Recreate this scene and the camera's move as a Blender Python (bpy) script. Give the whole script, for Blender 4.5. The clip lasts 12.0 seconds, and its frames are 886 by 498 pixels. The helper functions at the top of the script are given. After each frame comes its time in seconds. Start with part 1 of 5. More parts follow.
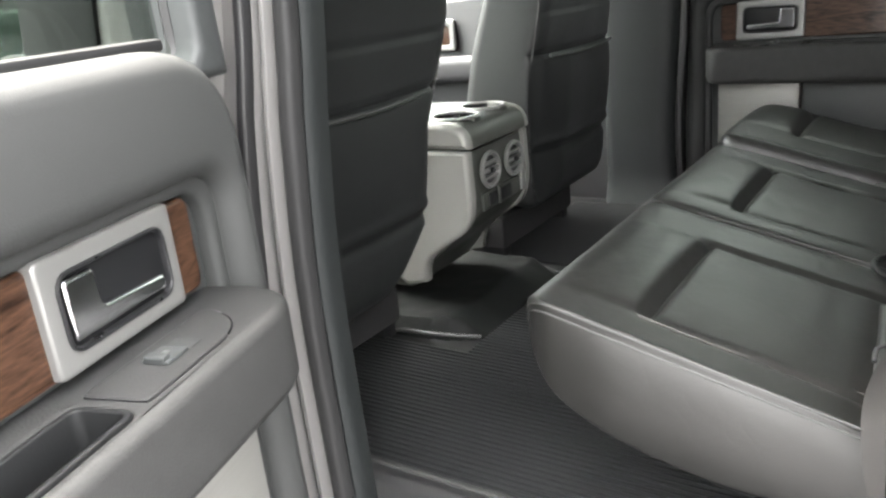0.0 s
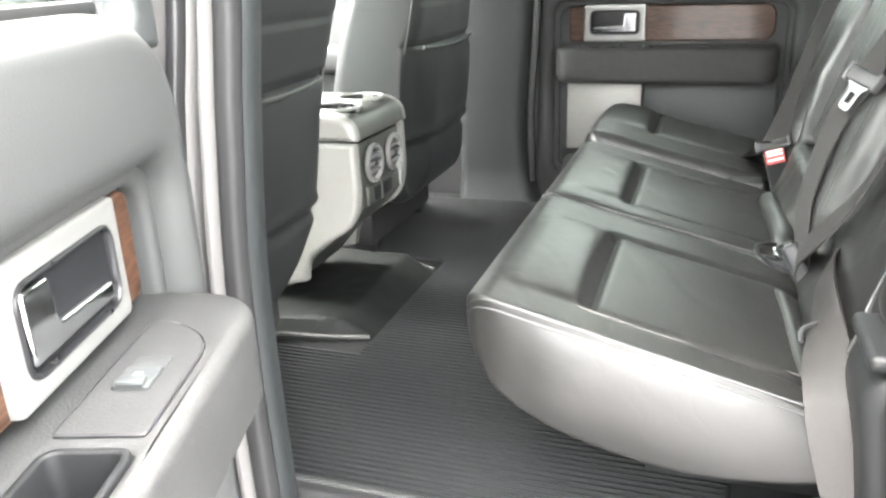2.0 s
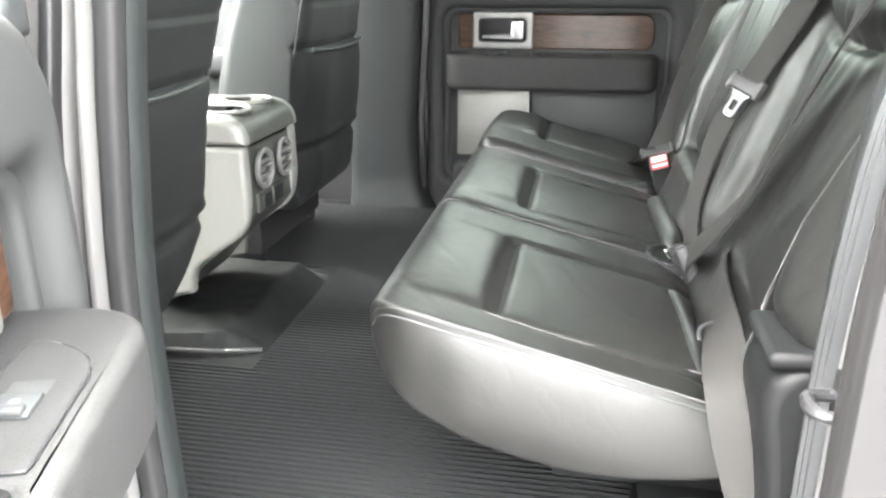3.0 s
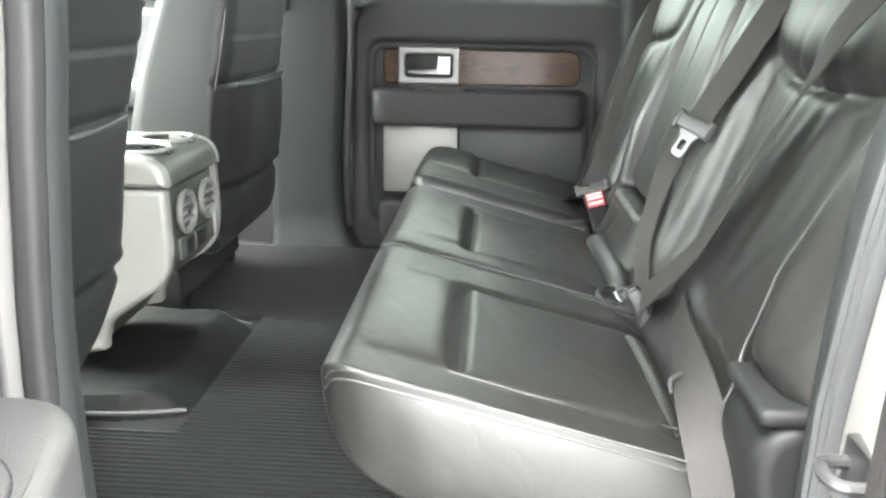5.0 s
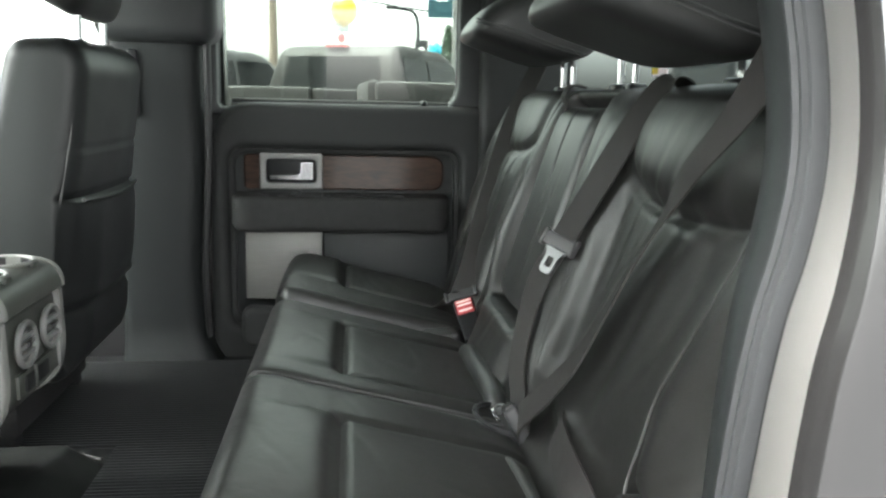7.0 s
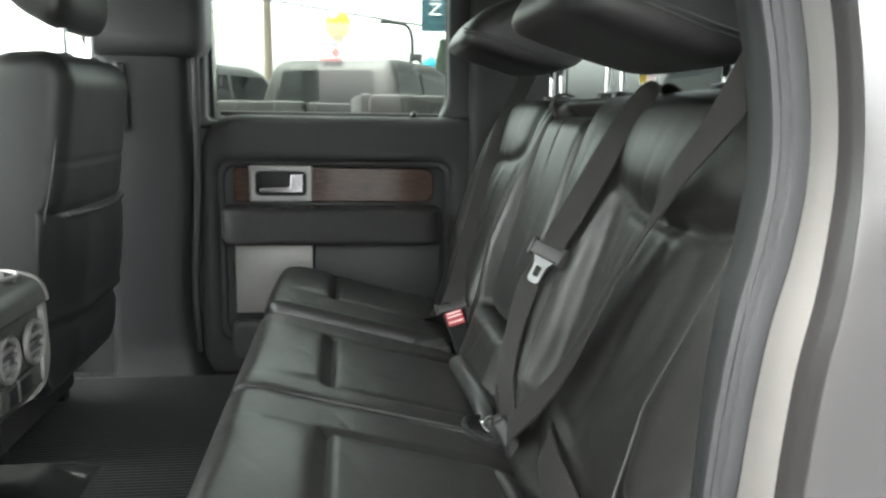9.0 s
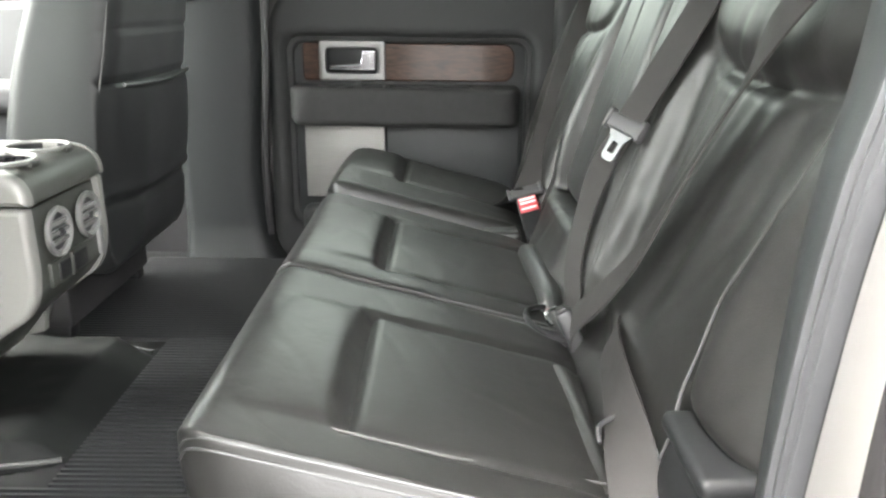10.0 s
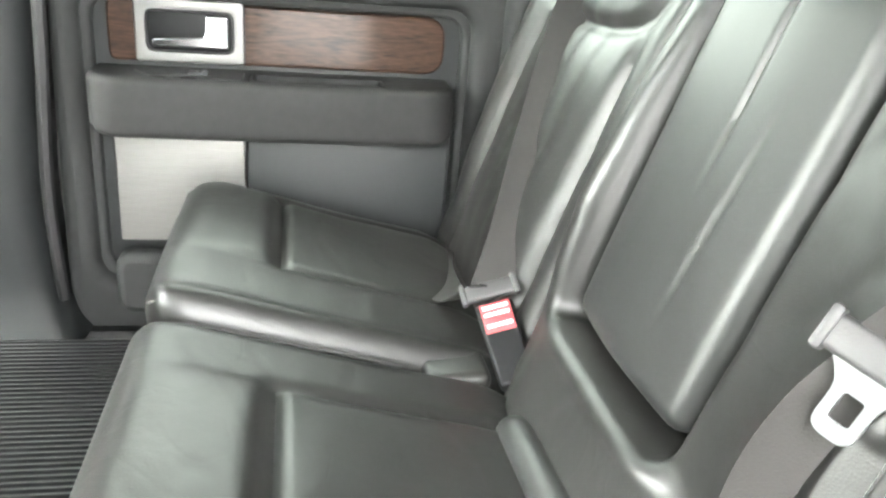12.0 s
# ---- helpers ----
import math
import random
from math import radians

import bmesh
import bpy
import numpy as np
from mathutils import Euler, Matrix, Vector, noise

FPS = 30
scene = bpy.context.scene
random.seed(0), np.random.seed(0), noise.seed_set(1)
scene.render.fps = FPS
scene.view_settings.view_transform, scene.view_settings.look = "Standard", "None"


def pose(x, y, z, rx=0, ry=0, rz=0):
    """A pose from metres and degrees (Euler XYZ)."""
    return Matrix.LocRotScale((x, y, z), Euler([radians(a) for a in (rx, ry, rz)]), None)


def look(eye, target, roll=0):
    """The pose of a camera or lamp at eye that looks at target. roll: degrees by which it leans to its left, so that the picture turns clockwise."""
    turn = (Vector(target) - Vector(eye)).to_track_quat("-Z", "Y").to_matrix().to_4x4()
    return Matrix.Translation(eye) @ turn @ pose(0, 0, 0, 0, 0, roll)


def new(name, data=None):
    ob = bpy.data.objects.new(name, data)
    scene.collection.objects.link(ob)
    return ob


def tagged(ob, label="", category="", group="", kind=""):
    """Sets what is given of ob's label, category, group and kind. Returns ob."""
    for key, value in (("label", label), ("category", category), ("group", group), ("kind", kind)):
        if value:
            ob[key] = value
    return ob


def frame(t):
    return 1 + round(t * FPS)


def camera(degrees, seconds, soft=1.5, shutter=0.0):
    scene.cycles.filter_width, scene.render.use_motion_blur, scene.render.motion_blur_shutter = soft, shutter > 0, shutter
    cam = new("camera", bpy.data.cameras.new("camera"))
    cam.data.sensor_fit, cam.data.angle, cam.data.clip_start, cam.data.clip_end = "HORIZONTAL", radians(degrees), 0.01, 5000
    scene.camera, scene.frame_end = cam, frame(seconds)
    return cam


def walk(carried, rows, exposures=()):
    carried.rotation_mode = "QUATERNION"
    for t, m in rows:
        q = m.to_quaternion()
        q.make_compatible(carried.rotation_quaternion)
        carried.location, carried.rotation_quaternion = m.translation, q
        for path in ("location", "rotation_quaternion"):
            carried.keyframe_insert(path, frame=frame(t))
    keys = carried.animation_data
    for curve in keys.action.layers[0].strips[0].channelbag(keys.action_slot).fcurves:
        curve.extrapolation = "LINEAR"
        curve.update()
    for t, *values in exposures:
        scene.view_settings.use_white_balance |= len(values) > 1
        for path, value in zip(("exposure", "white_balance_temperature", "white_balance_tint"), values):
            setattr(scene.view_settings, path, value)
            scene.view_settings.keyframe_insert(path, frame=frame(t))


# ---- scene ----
cam = camera(59.1, 12.0, soft=2.5)
PATH = [
    (0, (0.515, -1.343, 1.423), (-0.565, 0.217, 0.79), -6.0),
    (0.5, (0.431, -1.351, 1.418), (-0.633, 0.216, 0.775), -6.4),
    (1, (0.401, -1.368, 1.417), (-0.573, 0.254, 0.766), -5.2),
    (1.5, (0.363, -1.369, 1.42), (-0.435, 0.339, 0.754), -3.6),
    (2, (0.347, -1.373, 1.417), (-0.277, 0.403, 0.742), -2.2),
    (2.5, (0.332, -1.366, 1.406), (-0.065, 0.472, 0.724), 0.0),
    (4.5, (0.277, -1.308, 1.408), (0.006, 0.58, 0.806), -0.1),
    (5, (0.255, -1.289, 1.406), (0.142, 0.62, 0.821), 1.0),
    (5.5, (0.239, -1.268, 1.412), (0.283, 0.661, 0.883), 1.6),
    (6, (0.244, -1.254, 1.426), (0.383, 0.685, 0.955), 1.6),
    (6.5, (0.241, -1.25, 1.439), (0.481, 0.687, 1.005), 2.0),
    (7, (0.241, -1.25, 1.455), (0.473, 0.701, 1.082), 1.4),
    (7.5, (0.245, -1.243, 1.458), (0.524, 0.716, 1.169), 1.0),
    (9.5, (0.27, -1.239, 1.438), (0.458, 0.71, 1.028), 0.7),
    (10, (0.313, -1.145, 1.399), (0.313, 0.764, 0.801), 0.6),
    (10.5, (0.34, -0.945, 1.408), (0.353, 0.953, 0.777), 2.2),
    (11, (0.298, -0.749, 1.414), (0.473, 1.126, 0.739), 1.8),
    (11.5, (0.224, -0.567, 1.445), (0.656, 1.244, 0.715), 2.4),
    (12, (0.243, -0.454, 1.444), (0.618, 1.358, 0.685), 4.9),
]
EXPOSURES = [
    (0.0, 5.82, 6800, 10), (0.5, 6.97, 6800, 10), (1.5, 7.17, 6800, 10), (2.5, 7.06, 6750, 9), (5.0, 7.02, 6700, 7), (6.0, 6.53, 6600, 5), (7.5, 5.53, 6600, 6), (9.5, 5.95, 6700, 8), (10.0, 6.64, 6800, 10), (11.0, 7.45, 6800, 9), (12.0, 7.87, 6800, 8),
]
walk(cam, [(t, look(eye, target, roll)) for t, eye, target, roll in PATH], EXPOSURES)

# ---- settings ----
SKY = 0.12
SUN_AT = -85.0
OPEN = 73.0
DOOR_AT = (-0.081, -0.918)
# ---- world and light ----
# Overcast day: a pale sky all round and a very soft sun.
world = bpy.data.worlds.new("sky")
scene.world = world
world.use_nodes = True
wn, wl = world.node_tree.nodes, world.node_tree.links
sky = wn.new("ShaderNodeTexSky")
sky.sky_type, sky.sun_disc = "NISHITA", False
sky.sun_elevation, sky.sun_rotation = radians(70), radians(SUN_AT)
sky.air_density, sky.dust_density = 1.0, 6.0
pale = wn.new("ShaderNodeHueSaturation")
pale.inputs["Saturation"].default_value = 0.12
wl.new(sky.outputs[0], pale.inputs["Color"])
wl.new(pale.outputs[0], wn["Background"].inputs["Color"])
wn["Background"].inputs["Strength"].default_value = SKY
sun_data = bpy.data.lights.new("sun", "SUN")
sun_data.energy, sun_data.angle, sun_data.color = 1.0, radians(12), (1.0, 0.97, 0.93)
sun = new("sun", sun_data)
sun.matrix_world = look((-2.2, 0.2, 7), (0, 0, 1.0))

# ---- materials ----
def material(name, base, rough, metal=0.0, vary=0.15, scale=6.0, grain=0.0, grain_scale=400.0, rough_vary=0.1,
             coat=0.0, spec=0.5, stretch=(1, 1, 1), cells=0.0, cell_scale=500.0, dark=None, sheen=0.0, crease=0.0):
    """Principled surface with slow colour and roughness variation and fine relief (noise and leather cells)."""
    m = bpy.data.materials.new(name)
    m.use_nodes = True
    n, l = m.node_tree.nodes, m.node_tree.links
    p = n["Principled BSDF"]
    co = n.new("ShaderNodeTexCoord")
    mp = n.new("ShaderNodeMapping")
    mp.inputs["Scale"].default_value = stretch
    l.new(co.outputs["Object"], mp.inputs["Vector"])
    big = n.new("ShaderNodeTexNoise")
    big.inputs["Scale"].default_value, big.inputs["Detail"].default_value = scale, 6.0
    l.new(mp.outputs[0], big.inputs["Vector"])
    ramp = n.new("ShaderNodeMix")
    ramp.data_type = "RGBA"
    lo = dark or [c * (1 - vary) for c in base]
    hi = [min(1, c * (1 + vary)) for c in base]
    ramp.inputs[6].default_value, ramp.inputs[7].default_value = (*lo, 1), (*hi, 1)
    l.new(big.outputs[0], ramp.inputs[0])
    l.new(ramp.outputs[2], p.inputs["Base Color"])
    p.inputs["Metallic"].default_value = metal
    p.inputs["Specular IOR Level"].default_value = spec
    p.inputs["Coat Weight"].default_value = coat
    p.inputs["Coat Roughness"].default_value = 0.08
    if sheen:
        p.inputs["Sheen Weight"].default_value = sheen
    rr = n.new("ShaderNodeMapRange")
    rr.inputs["To Min"].default_value, rr.inputs["To Max"].default_value = max(0.02, rough - rough_vary), min(1, rough + rough_vary)
    l.new(big.outputs[0], rr.inputs["Value"])
    l.new(rr.outputs[0], p.inputs["Roughness"])
    last = None
    if grain:
        fine = n.new("ShaderNodeTexNoise")
        fine.inputs["Scale"].default_value, fine.inputs["Detail"].default_value = grain_scale, 3.0
        l.new(mp.outputs[0], fine.inputs["Vector"])
        bump = n.new("ShaderNodeBump")
        bump.inputs["Strength"].default_value, bump.inputs["Distance"].default_value = grain, 0.001
        l.new(fine.outputs[0], bump.inputs["Height"])
        last = bump
    if cells:
        vor = n.new("ShaderNodeTexVoronoi")
        vor.feature = "DISTANCE_TO_EDGE"
        vor.inputs["Scale"].default_value = cell_scale
        l.new(mp.outputs[0], vor.inputs["Vector"])
        bump = n.new("ShaderNodeBump")
        bump.inputs["Strength"].default_value, bump.inputs["Distance"].default_value = cells, 0.0008
        l.new(vor.outputs["Distance"], bump.inputs["Height"])
        if last:
            l.new(last.outputs[0], bump.inputs["Normal"])
        last = bump
    if crease:
        # Sagging hide: soft, uneven swells.
        swell = n.new("ShaderNodeTexNoise")
        swell.inputs["Scale"].default_value, swell.inputs["Detail"].default_value = 17.0, 2.5
        swell.inputs["Distortion"].default_value = 0.5
        l.new(mp.outputs[0], swell.inputs["Vector"])
        bump = n.new("ShaderNodeBump")
        bump.inputs["Strength"].default_value, bump.inputs["Distance"].default_value = crease, 0.006
        l.new(swell.outputs[0], bump.inputs["Height"])
        if last:
            l.new(last.outputs[0], bump.inputs["Normal"])
        # Fine wandering wrinkles where the hide has been sat on.
        fold = n.new("ShaderNodeTexNoise")
        fold.inputs["Scale"].default_value, fold.inputs["Detail"].default_value = 6.5, 3.0
        fold.inputs["Distortion"].default_value = 0.9
        l.new(mp.outputs[0], fold.inputs["Vector"])
        away = n.new("ShaderNodeMath")
        away.operation = "SUBTRACT"
        away.inputs[1].default_value = 0.5
        l.new(fold.outputs[0], away.inputs[0])
        size = n.new("ShaderNodeMath")
        size.operation = "ABSOLUTE"
        l.new(away.outputs[0], size.inputs[0])
        line = n.new("ShaderNodeMapRange")
        line.inputs["From Max"].default_value = 0.02
        l.new(size.outputs[0], line.inputs["Value"])
        wrinkle = n.new("ShaderNodeBump")
        wrinkle.inputs["Strength"].default_value, wrinkle.inputs["Distance"].default_value = 0.4 * crease, 0.0012
        l.new(line.outputs[0], wrinkle.inputs["Height"])
        l.new(bump.outputs[0], wrinkle.inputs["Normal"])
        last = wrinkle
    if last:
        l.new(last.outputs[0], p.inputs["Normal"])
    return m


def wood(name, light, deep):
    m = bpy.data.materials.new(name)
    m.use_nodes = True
    n, l = m.node_tree.nodes, m.node_tree.links
    p = n["Principled BSDF"]
    co = n.new("ShaderNodeTexCoord")
    mp = n.new("ShaderNodeMapping")
    mp.inputs["Scale"].default_value = (4, 4, 24)
    l.new(co.outputs["Object"], mp.inputs["Vector"])
    warp = n.new("ShaderNodeTexNoise")
    warp.inputs["Scale"].default_value, warp.inputs["Detail"].default_value = 1.9, 10.0
    warp.inputs["Distortion"].default_value = 3.2
    l.new(mp.outputs[0], warp.inputs["Vector"])
    fine = n.new("ShaderNodeTexNoise")
    fine.inputs["Scale"].default_value, fine.inputs["Detail"].default_value = 14.0, 5.0
    l.new(mp.outputs[0], fine.inputs["Vector"])
    mix = n.new("ShaderNodeMix")
    mix.inputs[0].default_value = 0.42
    l.new(warp.outputs[0], mix.inputs[2])
    l.new(fine.outputs[0], mix.inputs[3])
    ramp = n.new("ShaderNodeValToRGB")
    e = ramp.color_ramp.elements
    e[0].position, e[0].color = 0.33, (*deep, 1)
    e[1].position, e[1].color = 0.66, (*light, 1)
    mid = ramp.color_ramp.elements.new(0.5)
    mid.color = (*[0.5 * a + 0.5 * b for a, b in zip(light, deep)], 1)
    l.new(mix.outputs[0], ramp.inputs[0])
    l.new(ramp.outputs[0], p.inputs["Base Color"])
    p.inputs["Roughness"].default_value = 0.5
    p.inputs["Specular IOR Level"].default_value = 0.15
    p.inputs["Coat Weight"].default_value, p.inputs["Coat Roughness"].default_value = 0.30, 0.12
    return m


def tinted(name, colour, rough=0.0):
    """Flat tinted pane: transmission by a transparent shader, gloss on top."""
    m = bpy.data.materials.new(name)
    m.use_nodes = True
    n, l = m.node_tree.nodes, m.node_tree.links
    n.remove(n["Principled BSDF"])
    clear = n.new("ShaderNodeBsdfTransparent")
    clear.inputs[0].default_value = (*colour, 1)
    gloss = n.new("ShaderNodeBsdfGlossy")
    gloss.inputs["Roughness"].default_value = rough
    mix = n.new("ShaderNodeMixShader")
    mix.inputs[0].default_value = 0.05
    l.new(clear.outputs[0], mix.inputs[1])
    l.new(gloss.outputs[0], mix.inputs[2])
    l.new(mix.outputs[0], n["Material Output"].inputs[0])
    return m


def glowing(name, colour, strength):
    m = bpy.data.materials.new(name)
    m.use_nodes = True
    p = m.node_tree.nodes["Principled BSDF"]
    p.inputs["Base Color"].default_value = (*colour, 1)
    p.inputs["Emission Color"].default_value, p.inputs["Emission Strength"].default_value = (*colour, 1), strength
    return m


LEATHER = material("black_leather", (0.0090, 0.0089, 0.0083), 0.43, vary=0.35, scale=7, cells=0.2, cell_scale=420, grain=0.22, grain_scale=38, rough_vary=0.08, spec=0.52, crease=0.17)
LEATHER_FRONT = material("dark_leather", (0.0098, 0.0107, 0.0107), 0.47, spec=0.32, vary=0.3, scale=6, cells=0.15, cell_scale=500, grain=0.12, grain_scale=40, rough_vary=0.1)
LEATHER_SMOOTH = material("smooth_leather", (0.0135, 0.0140, 0.0135), 0.44, vary=0.2, scale=4, cells=0.12, cell_scale=700, grain=0.08, grain_scale=40, rough_vary=0.05, crease=0.10)
PIPING = material("piping", (0.026, 0.027, 0.026), 0.5, vary=0.2, scale=40)
STITCH = material("stitch_thread", (0.042, 0.042, 0.039), 0.7, vary=0.2, scale=60)
TRIM = material("black_trim_plastic", (0.030, 0.0325, 0.033), 0.52, spec=0.35, vary=0.15, scale=7, grain=0.25, grain_scale=900, rough_vary=0.06)
TRIM_SOFT = material("soft_trim", (0.031, 0.0322, 0.032), 0.64, spec=0.2, vary=0.12, scale=5, grain=0.3, grain_scale=700, rough_vary=0.07)
ARMREST = material("armrest_vinyl", (0.0235, 0.0238, 0.0236), 0.60, spec=0.2, vary=0.3, scale=60, grain=0.5, grain_scale=500, rough_vary=0.07)
RUBBER = material("seal_rubber", (0.0095, 0.0095, 0.0102), 0.5, vary=0.2, scale=20, rough_vary=0.1)
SEALGREY = material("grey_seal_rubber", (0.0140, 0.0140, 0.0145), 0.62, spec=0.25, vary=0.15, scale=20, rough_vary=0.08)
SEALPALE = material("pale_seal_rubber", (0.030, 0.031, 0.033), 0.6, spec=0.3, vary=0.15, scale=20, rough_vary=0.08)
# Mat rubber between the ribs, darkened in colour for the shade in the gaps.
MATSHADE = material("shaded_mat_rubber", (0.0024, 0.0026, 0.0029), 0.62, spec=0.25, vary=0.35, scale=9, grain=0.2, grain_scale=300, rough_vary=0.12)
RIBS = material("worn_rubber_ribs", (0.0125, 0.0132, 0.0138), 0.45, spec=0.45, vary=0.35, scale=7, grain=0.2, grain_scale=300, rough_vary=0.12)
TUNNEL = material("smooth_rubber", (0.0052, 0.0058, 0.0056), 0.60, spec=0.12, vary=0.3, scale=9, grain=0.15, grain_scale=200, rough_vary=0.1)
SIDETRIM = material("dark_side_plastic", (0.0066, 0.0070, 0.0074), 0.52, spec=0.24, vary=0.15, scale=9, grain=0.2, grain_scale=800, rough_vary=0.06)
PILLAR = material("pillar_plastic", (0.0125, 0.0143, 0.0146), 0.55, spec=0.25, vary=0.15, scale=9, grain=0.2, grain_scale=800, rough_vary=0.06)
HARDTRIM = material("hard_black_plastic", (0.018, 0.018, 0.019), 0.5, spec=0.4, vary=0.15, scale=9, grain=0.2, grain_scale=800, rough_vary=0.06)
CARPET = material("black_carpet", (0.006, 0.006, 0.0065), 0.95, vary=0.4, scale=200, grain=0.8, grain_scale=900)
WEB = material("belt_webbing", (0.0165, 0.0153, 0.0147), 0.7, vary=0.18, scale=60, grain=0.35, grain_scale=700, spec=0.3)
HOUSING = material("belt_housing", (0.036, 0.035, 0.036), 0.5, vary=0.1, scale=20, grain=0.15, grain_scale=700)
RED = material("red_button", (0.34, 0.035, 0.04), 0.4, vary=0.1, scale=30)
RED_TEXT = material("pale_print", (0.8, 0.7, 0.7), 0.5)
STICKER_YELLOW = material("yellow_print", (0.75, 0.55, 0.06), 0.5)
CHROME = material("chrome", (0.72, 0.73, 0.75), 0.12, metal=1.0, vary=0.04, rough_vary=0.04)
SATIN = material("satin_silver", (0.17, 0.17, 0.165), 0.42, metal=0.5, vary=0.05, scale=30, rough_vary=0.05)
BRUSHED = material("brushed_panel", (0.20, 0.197, 0.188), 0.45, metal=0.3, vary=0.14, scale=14, stretch=(1.5, 1, 26), rough_vary=0.08)
STEEL = material("belt_steel", (0.12, 0.122, 0.125), 0.36, metal=1.0, vary=0.08, scale=40)
PAINT = material("silver_paint", (0.150, 0.147, 0.144), 0.36, metal=0.4, vary=0.05, scale=12, coat=0.15, rough_vary=0.04)
# Near-black base: the body's reflection of dark surroundings is put into the colour.
DARKENED_PAINT = material("darkened_paint", (0.007, 0.0068, 0.007), 0.21, metal=0.0, vary=0.06, scale=6, spec=0.50, rough_vary=0.04)
STONE = material("warm_silver_plastic", (0.165, 0.165, 0.153), 0.45, metal=0.25, vary=0.05, scale=20, rough_vary=0.05)
FASCIA = material("dark_grey_plastic", (0.027, 0.029, 0.025), 0.42, vary=0.08, scale=20, grain=0.15, grain_scale=800)
LIDGREY = material("grey_satin_plastic", (0.036, 0.038, 0.033), 0.45, metal=0.1, vary=0.08, scale=20, grain=0.1, grain_scale=800)
HEADLINER = material("headliner_cloth", (0.28, 0.28, 0.27), 0.95, vary=0.06, scale=40, grain=0.4, grain_scale=800)
WOOD = wood("walnut_trim", (0.060, 0.030, 0.018), (0.008, 0.0035, 0.002))
CUP = material("handle_cup_metal", (0.006, 0.0063, 0.007), 0.5, metal=0.0, vary=0.05, spec=0.2)
BLACK = material("gloss_black", (0.010, 0.010, 0.011), 0.3, vary=0.2, scale=20)
PRIVACY = tinted("privacy_glass", (0.42, 0.45, 0.43))
REARGLASS = tinted("rear_glass", (0.27, 0.29, 0.285))
CLEAR = tinted("clear_glass", (0.84, 0.88, 0.86))
ASPHALT = material("asphalt", (0.055, 0.055, 0.057), 0.85, vary=0.35, scale=1.2, grain=0.6, grain_scale=120)
CONCRETE = material("pale_concrete", (0.34, 0.335, 0.32), 0.85, vary=0.15, scale=2, grain=0.3, grain_scale=80)
FOLIAGE = material("needles", (0.035, 0.06, 0.035), 0.8, vary=0.4, scale=4)
BARK = material("bark", (0.09, 0.07, 0.055), 0.9, vary=0.3, scale=12, grain=0.6, grain_scale=60)
POLEWOOD = material("pole_timber", (0.16, 0.13, 0.10), 0.85, vary=0.25, scale=8, stretch=(6, 6, 0.6))

# ---- mesh helpers ----
def finish(name, bm, mat, parent=None, label="", m=None, angle=38.0, kind=""):
    """Links a bmesh as one mesh object, smooth but for edges sharper than the angle."""
    if m is not None:
        bm.transform(m)
    bmesh.ops.recalc_face_normals(bm, faces=bm.faces[:])
    me = bpy.data.meshes.new(name)
    limit = radians(angle)
    for e in bm.edges:
        if e.smooth and len(e.link_faces) == 2 and e.calc_face_angle(0.0) > limit:
            e.smooth = False
    for f in bm.faces:
        f.smooth = True
    bm.to_mesh(me)
    bm.free()
    me.materials.append(mat)
    ob = new(name, me)
    if parent is not None:
        ob.parent = parent
        ob.matrix_parent_inverse = parent.matrix_basis.inverted()
    if label or kind:
        tagged(ob, label=label, kind=kind)
    return ob


def part(name, bm, material_, parent, label="", m=None, angle=38.0):
    return finish(name, bm, material_, parent, label, m, angle)


def thing(name, place, label, category, group="", kind=""):
    ob = new(name)
    ob.empty_display_size = 0.05
    ob.matrix_basis = Matrix.Translation(place)
    return tagged(ob, label, category, group, kind)


def merged(*bms):
    out = bmesh.new()
    for b in bms:
        me = bpy.data.meshes.new("tmp")
        b.to_mesh(me)
        b.free()
        out.from_mesh(me)
        bpy.data.meshes.remove(me)
    return out


def rbox(x0, x1, y0, y1, z0, z1, r=0.004, seg=2):
    bm = bmesh.new()
    bmesh.ops.create_cube(bm, size=1.0)
    for v in bm.verts:
        v.co = Vector((x0 + (v.co.x + 0.5) * (x1 - x0), y0 + (v.co.y + 0.5) * (y1 - y0), z0 + (v.co.z + 0.5) * (z1 - z0)))
    r = min(r, 0.49 * min(abs(x1 - x0), abs(y1 - y0), abs(z1 - z0)))
    if r > 0:
        bmesh.ops.bevel(bm, geom=bm.edges[:], offset=r, segments=seg, profile=0.5, affect="EDGES")
    return bm


def rounded(poly, r, n=5):
    """A closed polygon with its corners rounded; r is one radius or one for each corner."""
    out, k = [], len(poly)
    rs = r if isinstance(r, (list, tuple)) else [r] * k
    for i, p in enumerate(poly):
        p = Vector(p)
        a, b = Vector(poly[i - 1]) - p, Vector(poly[(i + 1) % k]) - p
        d = min(rs[i], 0.49 * a.length, 0.49 * b.length)
        if d < 1e-5:
            out.append(p)
            continue
        s, e = p + a.normalized() * d, p + b.normalized() * d
        for j in range(n + 1):
            t = j / n
            out.append(s * (1 - t) ** 2 + p * (2 * t * (1 - t) * 0.85 + 0.0) + (s + e) * 0.5 * (2 * t * (1 - t) * 0.15) + e * t ** 2)
    return out


def resample(poly, step=None, count=None):
    pts = [Vector(p) for p in poly]
    seg = [(pts[(i + 1) % len(pts)] - pts[i]).length for i in range(len(pts))]
    total = sum(seg)
    count = count or max(8, int(total / step))
    out, i, acc = [], 0, 0.0
    for k in range(count):
        d = total * k / count
        while acc + seg[i] < d - 1e-9:
            acc += seg[i]
            i += 1
        f = (d - acc) / seg[i] if seg[i] else 0
        out.append(pts[i].lerp(pts[(i + 1) % len(pts)], f))
    return out


